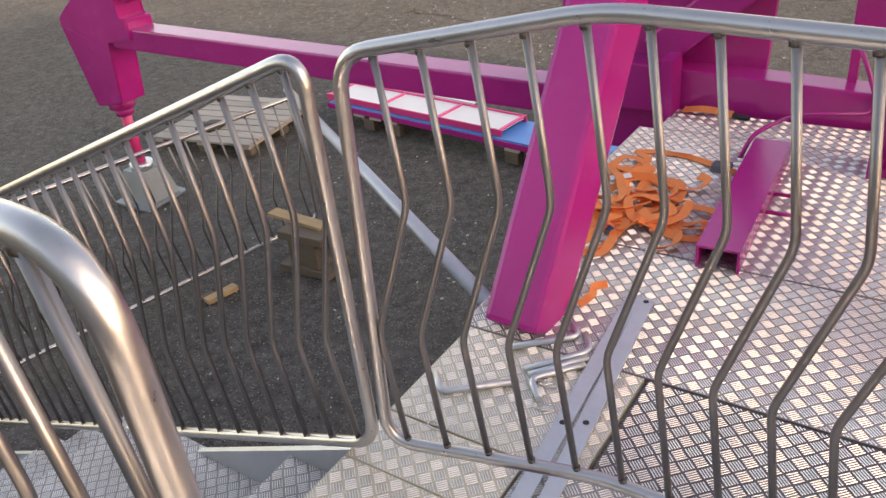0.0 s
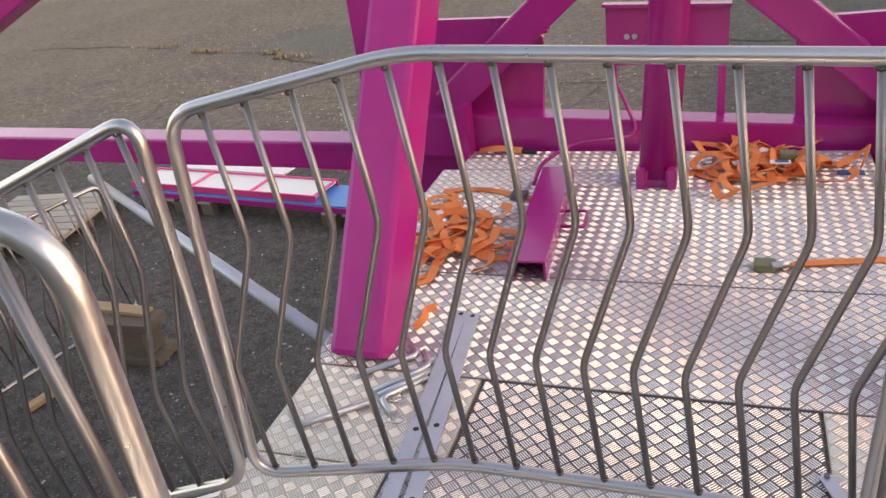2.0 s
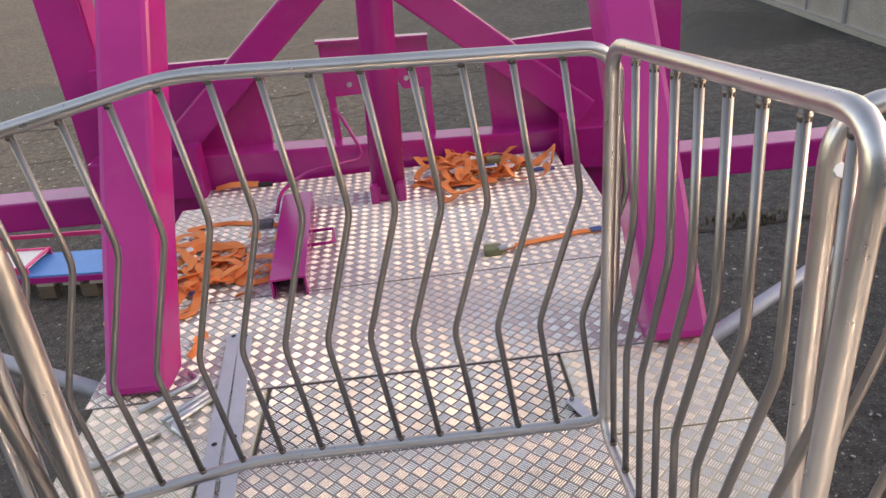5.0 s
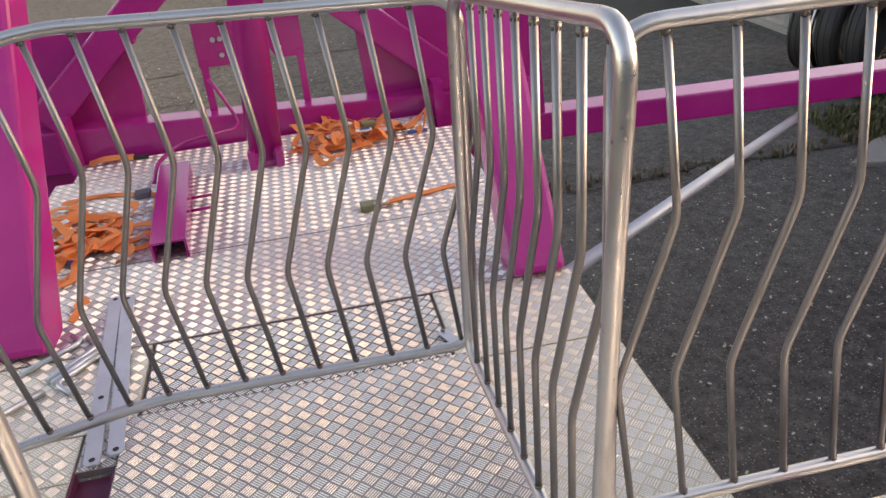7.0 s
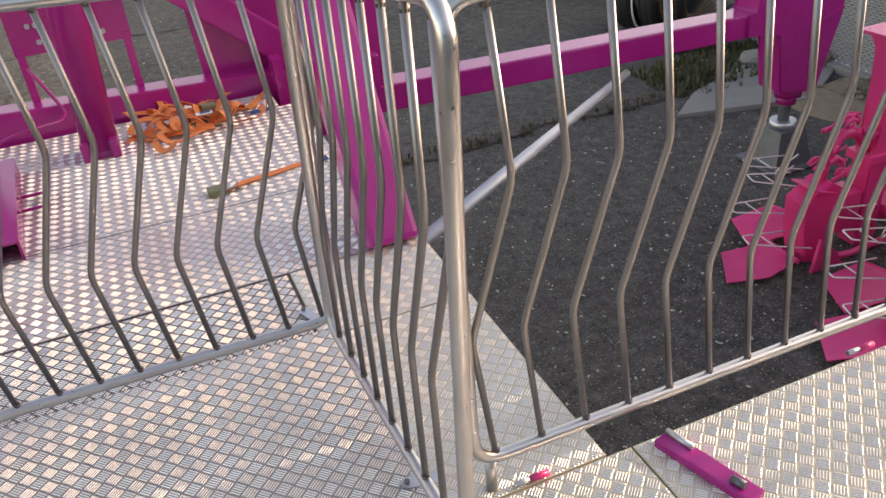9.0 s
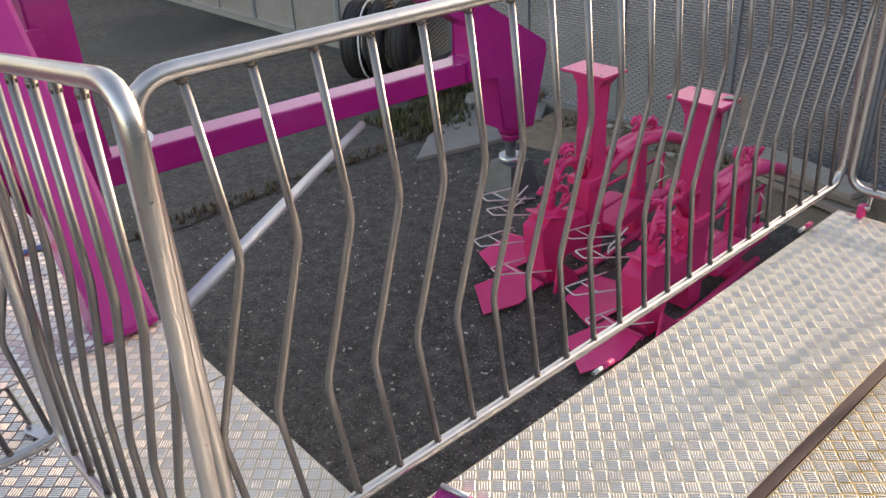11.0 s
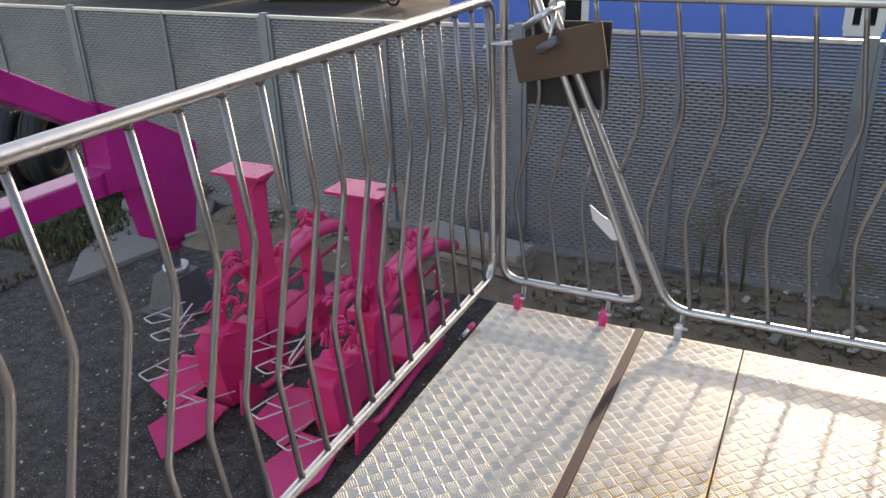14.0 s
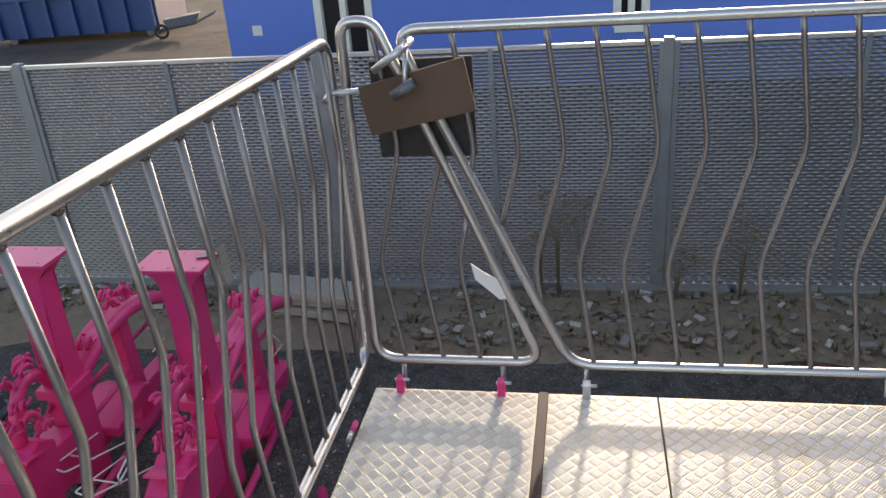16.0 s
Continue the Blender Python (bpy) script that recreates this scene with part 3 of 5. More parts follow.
for s in (-1, 1):
    # front leg leans back
    part("front_leg", beam((0.265 + 0.832 * s, 2.10 if s < 0 else 2.045, -0.02), (0.265 + 0.832 * s + (0.08 if s < 0 else 0.03), 2.06 + 3.2 * 0.72, 3.2), 0.178, 0.19, 0.02), M_MAG, ride)
    part("rear_leg", prism([(mir(1.40, s), 3.0), (mir(1.64, s), 3.0), (mir(1.60, s), 0.2), (mir(1.62, s), -0.21), (mir(1.38, s), -0.21)], 4.12, 4.30, "y", 0.012), M_MAG, ride)
    # outrigger arm and head; the frame stands a little out of level
    hx, up, zb = (-0.785, 0.44, -0.66) if s < 0 else (-0.16, 0.08, -0.96)
    dz = 0.05 if s < 0 else -0.02

    def at(x, z):
        return (mir(x, s) + hx, z + up)

    za, zo = (-0.155, -0.045) if s < 0 else (-0.255, -0.345)
    part("outrigger_arm", beam((mir(0.6, s), 4.2, za), (at(4.70, 0)[0], 4.2, zo), 0.20, 0.165, 0.012), M_MAG, ride)
    if s < 0:
        part("stay", beam((-5.05, 4.2, 0.295), (-1.4, 4.2, 1.865), 0.20, 0.17, 0.012), M_MAG, ride)
    else:
        part("stay", beam((at(4.62, 0)[0], 4.2, -0.075 + up), (mir(1.55, s), 4.2, 1.69 + up), 0.20, 0.17, 0.012), M_MAG, ride)
    head = [at(4.50, 0.12), at(4.60, 0.07), at(5.20, -0.30), at(5.30, -0.36), at(5.30, -0.46), (at(5.15, 0)[0], zb), (at(4.80, 0)[0], zb + 0.06), at(4.74, -0.52), at(4.42, -0.49), at(4.42, -0.34), at(4.50, -0.33)]
    part("arm_head", prism(head, 4.08, 4.32, "y", 0.01), M_MAG, ride)
    part("head_seam", beam((at(4.86, 0)[0], 4.078, -0.56 + up), (at(5.30, 0)[0], 4.078, -0.42 + up), 0.006, 0.012, 0.001), M_MAG, ride)
    jx = at(4.99, 0)[0]
    part("jack_screw", rod([(jx, 4.2, zb + 0.07), (jx, 4.2, -1.25)], 0.045, 14), M_IRON if s > 0 else M_PINK, ride)
    part("jack_collar", rod([(jx, 4.2, zb + 0.05), (jx, 4.2, zb - 0.03)], 0.11, 6), M_MAG, ride)
    part("jack_collar", rod([(jx, 4.2, zb - 0.03), (jx, 4.2, zb - 0.09)], 0.075, 14), M_MAG, ride)
    # low gussets and ties
    part("gusset", prism([(mir(0.58, s), 0.10 + dz), (mir(0.56, s), 0.46 + dz), (mir(0.62, s), 0.56 + dz), (mir(1.42, s), 0.58 + dz), (mir(1.42, s), -0.36 + dz), (mir(0.60, s), -0.36 + dz)], 4.02, 4.06), M_MAG, ride)
    part("tie", beam((mir(0.55, s), 4.12, 0.50 + dz), (mir(1.45, s), 4.12, 0.50 + dz), 0.08, 0.07, 0.006), M_MAG, ride)
    part("diagonal", beam((mir(0.10, s), 3.95, 0.98 + dz), (mir(1.05, s), 3.95, 0.17 + dz), 0.10, 0.16, 0.012), M_MAG, ride)
    part("tab", prism([(mir(0.935, s), -0.1), (mir(0.90, s), -0.1), (mir(0.90, s), 0.205 + dz), (mir(0.955, s), 0.205 + dz)], 3.74, 3.86), M_MAG, ride)
    # horizontal stay tube to the arm
    a, b = ((-0.76, 2.24, -0.09), (-3.47, 4.1, -0.28)) if s < 0 else ((1.17, 2.08, -0.09), (3.47, 4.1, -0.47))
    part("stay_tube", rod([a, b], 0.028, 14), M_BRACE, ride, "pale galvanised tube")
part("cross_beam", beam((mir(1.5, -1), 3.955, 0.085), (mir(1.5, 1), 3.955, -0.045), 0.15, 0.225, 0.010), M_MAG, ride)
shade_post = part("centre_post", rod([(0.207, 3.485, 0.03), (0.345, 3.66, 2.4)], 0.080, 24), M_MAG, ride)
part("post_foot", one_box((0.125, 3.415, 0.0), (0.29, 3.57, 0.075), 0.006), M_MAG, ride)
for x in (0.145, 0.27):
    part("foot_lug", one_box((x - 0.018, 3.39, 0.0), (x + 0.018, 3.43, 0.09), 0.004), M_MAG, ride)
BR = -0.072     # the bracket's offset from the centre line
bm = prism([(x + BR, z + 0.005) for x, z in ((0.005, 0.36), (0.005, 0.64), (0.545, 0.612), (0.545, 0.36), (0.40, 0.36), (0.37, 0.42), (0.32, 0.36), (0.16, 0.36))], 4.0, 4.02)
part("bracket_plate", bm, M_MAG, ride)
part("bracket_lip", beam((BR - 0.005, 3.99, 0.65), (0.55 + BR, 3.99, 0.622), 0.06, 0.015, 0.002), M_MAG, ride)
for x in (0.03 + BR, 0.52 + BR):
    part("bracket_leg", one_box((x - 0.018, 3.99, 0.10), (x + 0.018, 4.03, 0.40), 0.002), M_MAG, ride)
for x, z in ((0.10, 0.50), (0.135, 0.50), (0.13, 0.42), (0.42, 0.42)):
    part("bolt_head", rod([(x + BR, 3.998, z), (x + BR, 3.992, z)], 0.013, 10), M_GALV, ride)

for s, y in ((-1, 4.2), (1, 4.2)):
    jb = thing("jack_base", "grey steel pyramid jack base under the outrigger", "jack base", "outrigger bases")
    x = mir(4.99, s) + (-0.785 if s < 0 else -0.16)
    bm = bmesh.new()
    r = bmesh.ops.create_cone(bm, segments=4, radius1=0.25, radius2=0.17, depth=0.28, cap_ends=True, matrix=pose(x, y, GZ + 0.165, 0, 0, 45))
    part("pyramid", bm, M_POST if s < 0 else M_IRON, jb)
    part("base_sheet", one_box((x - 0.23, y - 0.23, GZ), (x + 0.23, y + 0.23, GZ + 0.025), 0.004), M_POST if s < 0 else M_IRON, jb)
    part("socket", rod([(x, y, GZ + 0.30), (x, y, GZ + 0.36)], 0.10, 14), M_GALV, jb)

# cable hose on the deck
hose = thing("hose", "magenta hose looping over the plates", "hose")
part("hose", rod([(-0.24, 3.42, 0.0), (-0.22, 3.50, 0.07), (-0.12, 3.66, 0.10), (0.05, 3.76, 0.09), (0.14, 3.82, 0.08), (0.16, 3.87, 0.10), (0.10, 3.90, 0.24), (0.05, 3.94, 0.32)], 0.009, 8, 0.08), M_MAG, hose)

hose.matrix_basis = pose(-0.08, 0, 0)

# ---- loose things on the deck ----
rng = random.Random(7)
chan = thing("steel_channel", "magenta steel channel section lying on the tread plates", "channel")
bm = prism([(-0.066, 0.0), (-0.066, 0.08), (0.066, 0.08), (0.066, 0.0), (0.058, 0.0), (0.058, 0.072), (-0.058, 0.072), (-0.058, 0.0)], -0.43, 0.43)
part("channel", bm, M_MAG, chan)
part("handle", rod([(0.07, -0.06, 0.03), (0.16, -0.06, 0.03), (0.16, 0.08, 0.03), (0.07, 0.08, 0.03)], 0.007, 8, 0.02), M_MAG, chan)
chan.matrix_basis = pose(-0.184, 3.02, 0.0, 0, 0, 3.5)

for a, b in (((-0.327, 2.36), (-0.252, 1.478)), ((-0.285, 2.352), (-0.196, 1.503))):
    fb = thing("flat_bar", "long zinc flat bar with bolt holes on the plates", "flat bar", "zinc flat bars")
    d = Vector((b[0] - a[0], b[1] - a[1], 0))
    L = d.length
    bm = prism([(-0.021, -L / 2 + 0.01), (-0.012, -L / 2), (0.012, -L / 2), (0.021, -L / 2 + 0.01), (0.021, L / 2 - 0.01), (0.012, L / 2), (-0.012, L / 2), (-0.021, L / 2 - 0.01)], 0.0, 0.007, "z")
    part("bar", bm, M_BRACE, fb)
    for k in (-L / 2 + 0.02, L / 2 - 0.02, L / 2 - 0.29):
        part("hole", rod([(0, k, 0.0065), (0, k, 0.0078)], 0.0085, 10), M_BLACKB, fb)
    fb.matrix_basis = pose((a[0] + b[0]) / 2, (a[1] + b[1]) / 2, 0.003, 0, 0, math.degrees(math.atan2(d.y, d.x)) - 90)

PINS = [((-0.664, 1.785), (-0.61, 1.725), (-0.45, 1.85)), ((-0.543, 1.965), (-0.385, 2.10), (-0.43, 2.14)), ((-0.455, 1.90), (-0.33, 2.05), (-0.375, 2.115)),
        ((-0.435, 1.885), (-0.325, 2.02), (-0.325, 2.02)), ((-0.365, 1.815), (-0.425, 1.875), (-0.32, 1.99))]
for p in PINS:
    lp = thing("locking_pin", "bent zinc locking pin lying on the plates", "pin", "zinc locking pins")
    pts = [(x, y, 0.011) for x, y in p]
    if pts[1] == pts[2]:
        pts = pts[:2]
    part("pin", rod(pts, 0.0095, 8, 0.03 if len(pts) > 2 else 0), M_GALV, lp)
for x, y in ((-0.40, 1.885), (-0.37, 1.80), (-0.43, 1.90), (-0.57, 1.62)):
    clip = thing("spring_clip", "small wire spring clip on the plates", "clip", "wire spring clips")
    pts = [(x + 0.02 * math.cos(a) + 0.004 * a, y + 0.013 * math.sin(a), 0.004) for a in [k * 0.6 for k in range(16)]]
    part("wire", rod(pts, 0.002, 5), M_GALV, clip)


def webbing(name, label, runs, w=0.031, parent=None):
    """Ribbons of webbing along 3D runs, each a thin strip with a twist."""
    root = thing(name, label, "strap")
    for pts, tw in runs:
        pts = [Vector(p) for p in pts]
        sm = []
        n = len(pts)
        for i in range(n - 1):
            p0, p1, p2, p3 = pts[max(0, i - 1)], pts[i], pts[i + 1], pts[min(n - 1, i + 2)]
            for k in range(6):
                t = k / 6
                sm.append(0.5 * ((2 * p1) + (p2 - p0) * t + (2 * p0 - 5 * p1 + 4 * p2 - p3) * t * t + (3 * p1 - p0 - 3 * p2 + p3) * t ** 3))
        sm.append(pts[-1])
        bm = bmesh.new()
        prev = None
        for i, p in enumerate(sm):
            d = (sm[min(i + 1, len(sm) - 1)] - sm[max(0, i - 1)])
            side = Vector((-d.y, d.x, 0))
            side = side.normalized() if side.length > 1e-6 else Vector((1, 0, 0))
            a = tw[0] + (tw[1] - tw[0]) * i / len(sm)
            side = side * math.cos(a) + Vector((0, 0, 1)) * math.sin(a)
            nn = side.cross(d).normalized() * 0.0015 if d.length > 1e-6 else Vector((0, 0, 0.0015))
            p = Vector((p.x, p.y, max(p.z, 0.004 + abs(side.z) * w * 0.5)))
            ring = [bm.verts.new(p + side * w * 0.5 + nn), bm.verts.new(p - side * w * 0.5 + nn), bm.verts.new(p - side * w * 0.5 - nn), bm.verts.new(p + side * w * 0.5 - nn)]
            if prev:
                for k in range(4):
                    f = bm.faces.new((prev[k], prev[(k + 1) % 4], ring[(k + 1) % 4], ring[k]))
                    f.smooth = False
            prev = ring
        part("webbing", bm, M_STRAP, root)
    return root


def heap(cx, cy, rx, ry, loops, h):
    """Loose flat loops of webbing thrown over one another."""
    runs = []
    for k in range(loops):
        ox, oy = cx + rng.uniform(-0.75, 0.75) * rx, cy + rng.uniform(-0.7, 0.7) * ry
        a = rng.uniform(0, 6.28)
        step = rng.uniform(0.045, 0.07)
        turn = rng.choice((-1, 1)) * rng.uniform(0.35, 0.85)
        pts, z = [], 0.01 + h * 0.6 * k / loops
        for i in range(rng.randint(7, 12)):
            pts.append((ox, oy, max(0.006, z + h * rng.uniform(-0.3, 0.6) * (0 < i))))
            back = math.atan2(cy - oy, cx - ox)
            if abs(ox - cx) > rx or abs(oy - cy) > ry:
                a += 0.8 * math.sin(back - a) + turn * 0.4
            else:
                a += turn + rng.uniform(-0.35, 0.35)
            ox, oy = ox + math.cos(a) * step, oy + math.sin(a) * step
        t0 = rng.uniform(-0.5, 0.5)
        runs.append((pts, (t0, t0 + rng.uniform(-1.0, 1.0))))
    return runs


pile1 = webbing("strap_heap", "heap of orange ratchet webbing on the tread plates", heap(-0.43, 2.80, 0.17, 0.13, 15, 0.04) + heap(-0.55, 3.10, 0.09, 0.14, 5, 0.02) + [
    ([(-0.60, 2.66, 0.006), (-0.45, 2.72, 0.02), (-0.33, 2.78, 0.02), (-0.25, 2.70, 0.01)], (0.1, 0.5)),
    ([(-0.62, 3.05, 0.006), (-0.55, 3.22, 0.02), (-0.62, 3.30, 0.012), (-0.45, 3.33, 0.01), (-0.22, 3.25, 0.008)], (0.0, 0.2)),
    ([(-0.60, 2.95, 0.006), (-0.52, 3.12, 0.03), (-0.58, 3.22, 0.02)], (0.3, 0.1)),
    ([(-0.28, 2.78, 0.01), (-0.24, 2.66, 0.02), (-0.29, 2.60, 0.006)], (0.2, 0.9))])
part("label_tag", one_box((-0.53, 2.655, 0.012), (-0.46, 2.69, 0.015)), M_BLUE_TAG, pile1, "blue sewn label")
for x, y, r in ((-0.58, 3.02, 30), (-0.62, 2.74, 10), (-0.44, 3.325, -8)):
    tg = part("label_tag", one_box((-0.04, -0.016, 0), (0.04, 0.016, 0.002)), M_WHITE, pile1, "white sewn label")
    tg.matrix_basis = pose(x, y, 0.032, 6, -5, r)
part("ratchet", one_box((-0.31, 3.235, 0.0), (-0.24, 3.29, 0.03), 0.006), M_IRON, pile1)
part("label_tag", one_box((-0.205, 3.05, 0.02), (-0.175, 3.12, 0.03), 0.002), M_YEL, pile1, "yellow label on the buckle")
pile2 = webbing("strap_heap", "large heap of orange ratchet webbing by the cross beam", heap(0.73, 3.63, 0.17, 0.085, 24, 0.065) + [
    ([(0.40, 3.52, 0.006), (0.50, 3.58, 0.015), (0.60, 3.56, 0.03), (0.66, 3.62, 0.05)], (0.1, 0.5)),
    ([(0.42, 3.58, 0.006), (0.50, 3.48, 0.01), (0.62, 3.46, 0.02), (0.80, 3.47, 0.01)], (0.0, 0.4)),
    ([(0.90, 3.62, 0.02), (1.0, 3.64, 0.008), (1.04, 3.66, 0.006)], (0.2, 0.0))])
part("label_tag", one_box((0.73, 3.50, 0.065), (0.81, 3.535, 0.07), 0.001), M_WHITE, pile2, "white sewn label")
part("label_tag", one_box((0.75, 3.51, 0.071), (0.80, 3.53, 0.073)), M_BLUE_TAG, pile2)
for x, y, r in ((0.62, 3.55, 20), (0.86, 3.52, -35), (0.70, 3.66, 60)):
    tg = part("label_tag", one_box((-0.035, -0.016, 0), (0.035, 0.016, 0.002)), M_WHITE, pile2, "white sewn label")
    tg.matrix_basis = pose(x, y, 0.055, 12, -8, r)
part("ratchet", one_box((0.77, 3.58, 0.05), (0.84, 3.63, 0.08), 0.008), M_GREENI, pile2)
s3 = webbing("tie_strap", "short orange strap with its ratchet buckle", [([(0.70, 2.825, 0.01), (0.80, 2.85, 0.012), (0.95, 2.885, 0.008), (1.04, 2.905, 0.008), (1.12, 2.90, 0.006)], (0.05, 0.1))])
part("ratchet", one_box((0.645, 2.79, 0.0), (0.715, 2.85, 0.03), 0.007, ), M_GREENI, s3)
part("handle", rod([(0.70, 2.80, 0.025), (0.76, 2.82, 0.03)], 0.012, 8), M_GALV, s3)
part("label_tag", one_box((1.08, 2.885, 0.010), (1.16, 2.925, 0.013)), M_BLUE_TAG, s3)
s4 = webbing("tie_strap", "short end of orange strap near the gusset", [([(-0.60, 3.84, 0.01), (-0.52, 3.82, 0.03), (-0.44, 3.84, 0.02), (-0.38, 3.83, 0.01)], (0.6, 0.9))])
part("hook", rod([(-0.38, 3.83, 0.012), (-0.31, 3.82, 0.012)], 0.012, 8), M_BLACKB, s4)
s5 = webbing("tie_strap", "folded orange strap end beside the steel tab", [([(1.0, 3.66, 0.01), (1.08, 3.70, 0.04), (1.11, 3.66, 0.09), (1.09, 3.62, 0.02)], (0.5, 1.2))])
part("label_tag", one_box((1.0, 3.58, 0.004), (1.10, 3.62, 0.008)), M_BLUE_TAG, s5)

pile1.matrix_basis = pose(-0.075, 0.02, 0)
pile2.matrix_basis = pose(-0.08, 0.02, 0)
s3.matrix_basis = pose(-0.065, -0.07, 0)
s4.matrix_basis = pose(-0.08, -0.02, 0)
s5.matrix_basis = pose(-0.09, -0.02, 0)

webbing("tie_strap", "small end of orange strap beside the leg", [([(-0.455, 2.24, 0.006), (-0.435, 2.29, 0.02), (-0.45, 2.34, 0.01), (-0.42, 2.37, 0.006)], (0.3, 0.9))], 0.025)

# ---- yard on the left: pallet, sign panels, timber ----
pal = thing("pallet", "weathered grey wooden pallet on the asphalt", "pallet")
for i in range(8):
    part("slat", one_box((-5.72, 5.06 + i * 0.136, -1.425), (-4.66, 5.06 + i * 0.136 + 0.118, -1.40), 0.003), M_WOOD, pal)
for x in (-5.70, -5.23, -4.76):
    part("runner", one_box((x, 5.06, -1.455), (x + 0.09, 6.13, -1.427), 0.003), M_WOOD, pal)
    for y in (5.07, 5.52, 5.98):
        part("block", one_box((x, y, -1.53), (x + 0.09, y + 0.13, -1.457), 0.003), M_WOOD_D, pal)
PM = pose(-6.0, 5.69, 0, 0, 0, 9) @ Matrix.Diagonal((1.15, 1.13, 1, 1)) @ Matrix.Translation((5.19, -5.6, 0))
pal.matrix_basis = PM
rag = thing("dark_rag", "crumpled dark rag on the pallet", "rag")
bm = bmesh.new()
bmesh.ops.create_icosphere(bm, subdivisions=3, radius=0.13)
for v in bm.verts:
    v.co *= 1 + 0.35 * noise.noise(v.co * 14)
    v.co.z = max(v.co.z * 0.3, -0.01)
shade(part("rag", bm, M_BLACKB, rag))
rag.matrix_basis = PM @ pose(-5.28, 5.35, -1.387)

sign = thing("sign_panel", "long white sign panel with a pink frame lying on pallets", "panel")
x0, x1, ys = -4.42, -2.38, 5.92
part("sheet", one_box((x0, ys, -1.30), (x1, ys + 0.55, -1.285)), M_WHITE, sign)
for x in (x0, x0 + 0.68, x0 + 1.36, x1 - 0.02):
    part("rib", one_box((x, ys, -1.286), (x + 0.03, ys + 0.55, -1.272), 0.002), M_PINK, sign)
for y in (ys - 0.02, ys + 0.54):
    part("edge_strip", one_box((x0 - 0.01, y, -1.33), (x1 + 0.02, y + 0.025, -1.268), 0.003), M_PINK, sign)
part("rear_sheet", one_box((x0 + 0.1, ys + 0.66, -1.30), (x1 - 0.6, ys + 1.0, -1.285)), M_WHITE, sign)
part("rear_strip", one_box((x0 + 0.1, ys + 1.0, -1.31), (x1 + 0.3, ys + 1.03, -1.27), 0.003), M_PINK, sign)
lower = thing("sign_panel", "blue gradient sign panel under the white one", "panel")
part("sheet", one_box((x0 + 0.05, ys - 0.06, -1.37), (-1.45, ys + 0.60, -1.335), 0.003), M_BLUEP, lower)
part("edge_strip", one_box((x0 + 0.03, ys - 0.085, -1.40), (-1.42, ys - 0.062, -1.35), 0.003), M_MAG, lower)
SM = pose(-5.235, 6.312, 0, 0, 0, -7) @ Matrix.Diagonal((1.1, 0.68, 1, 1)) @ Matrix.Translation((4.42, -5.92, 0))
sign.matrix_basis = SM
lower.matrix_basis = SM
for px in (-4.25, -2.3):
    p2 = thing("pallet", "wooden pallet under the sign panels", "pallet")
    p2.matrix_basis = SM
    for i in range(4):
        part("slat", one_box((px + i * 0.21, ys - 0.1, -1.425), (px + i * 0.21 + 0.14, ys + 0.65, -1.403), 0.003), M_WOOD, p2)
    for y in (ys - 0.1, ys + 0.53):
        for k in (0.0, 0.34, 0.66):
            part("block", one_box((px + k, y, -1.54), (px + k + 0.13, y + 0.12, -1.427), 0.003), M_WOOD_D, p2)
for i, (x, y, s) in enumerate(((-3.75, 7.95, 0.22), (-3.05, 7.85, 0.18), (-3.45, 8.05, 0.15))):
    bag = thing("plastic_film", "crumpled white plastic film on the asphalt", "film")
    bm = bmesh.new()
    bmesh.ops.create_icosphere(bm, subdivisions=3, radius=s)
    for v in bm.verts:
        k = noise.noise(v.co * 9 + Vector((i, 0, 0)))
        v.co *= 1 + 0.55 * k
        v.co.z = max(v.co.z * 0.55, -0.05)
    part("film", bm, M_BAG, bag)
    bag.matrix_basis = pose(x, y, GZ + 0.035) @ Matrix.Scale(0.72, 4)
blk = thing("timber_stack", "stack of dark timber blocks on the asphalt", "timber")
for lo, hi, r in (((-0.22, -0.13, 0), (0.22, 0.13, 0.06), 4), ((-0.15, -0.09, 0.06), (0.15, 0.09, 0.26), -6), ((-0.20, -0.11, 0.26), (0.20, 0.11, 0.32), 3)):
    part("block", one_box(lo, hi, 0.006, pose(0, 0, 0, 0, 0, r)), M_WOOD_D, blk)
blk.matrix_basis = pose(-3.35, 3.90, GZ)
pl = thing("plank", "short fresh plank resting on the timber blocks", "plank")
part("plank", one_box((-0.38, -0.05, 0), (0.16, 0.05, 0.025), 0.003), M_WOOD_N, pl)
pl.matrix_basis = pose(-3.39, 3.96, GZ + 0.322, 0, 0, -3)
ch = thing("wood_offcut", "pale wood offcut lying on the asphalt", "offcut")
part("offcut", one_box((-0.035, -0.12, 0), (0.035, 0.12, 0.035), 0.003), M_WOOD_N, ch)
part("chip", one_box((-0.10, -0.12, 0), (-0.045, -0.02, 0.02), 0.003), M_WOOD_D, ch)
ch.matrix_basis = pose(-3.72, 3.32, GZ, 0, 0, -12)


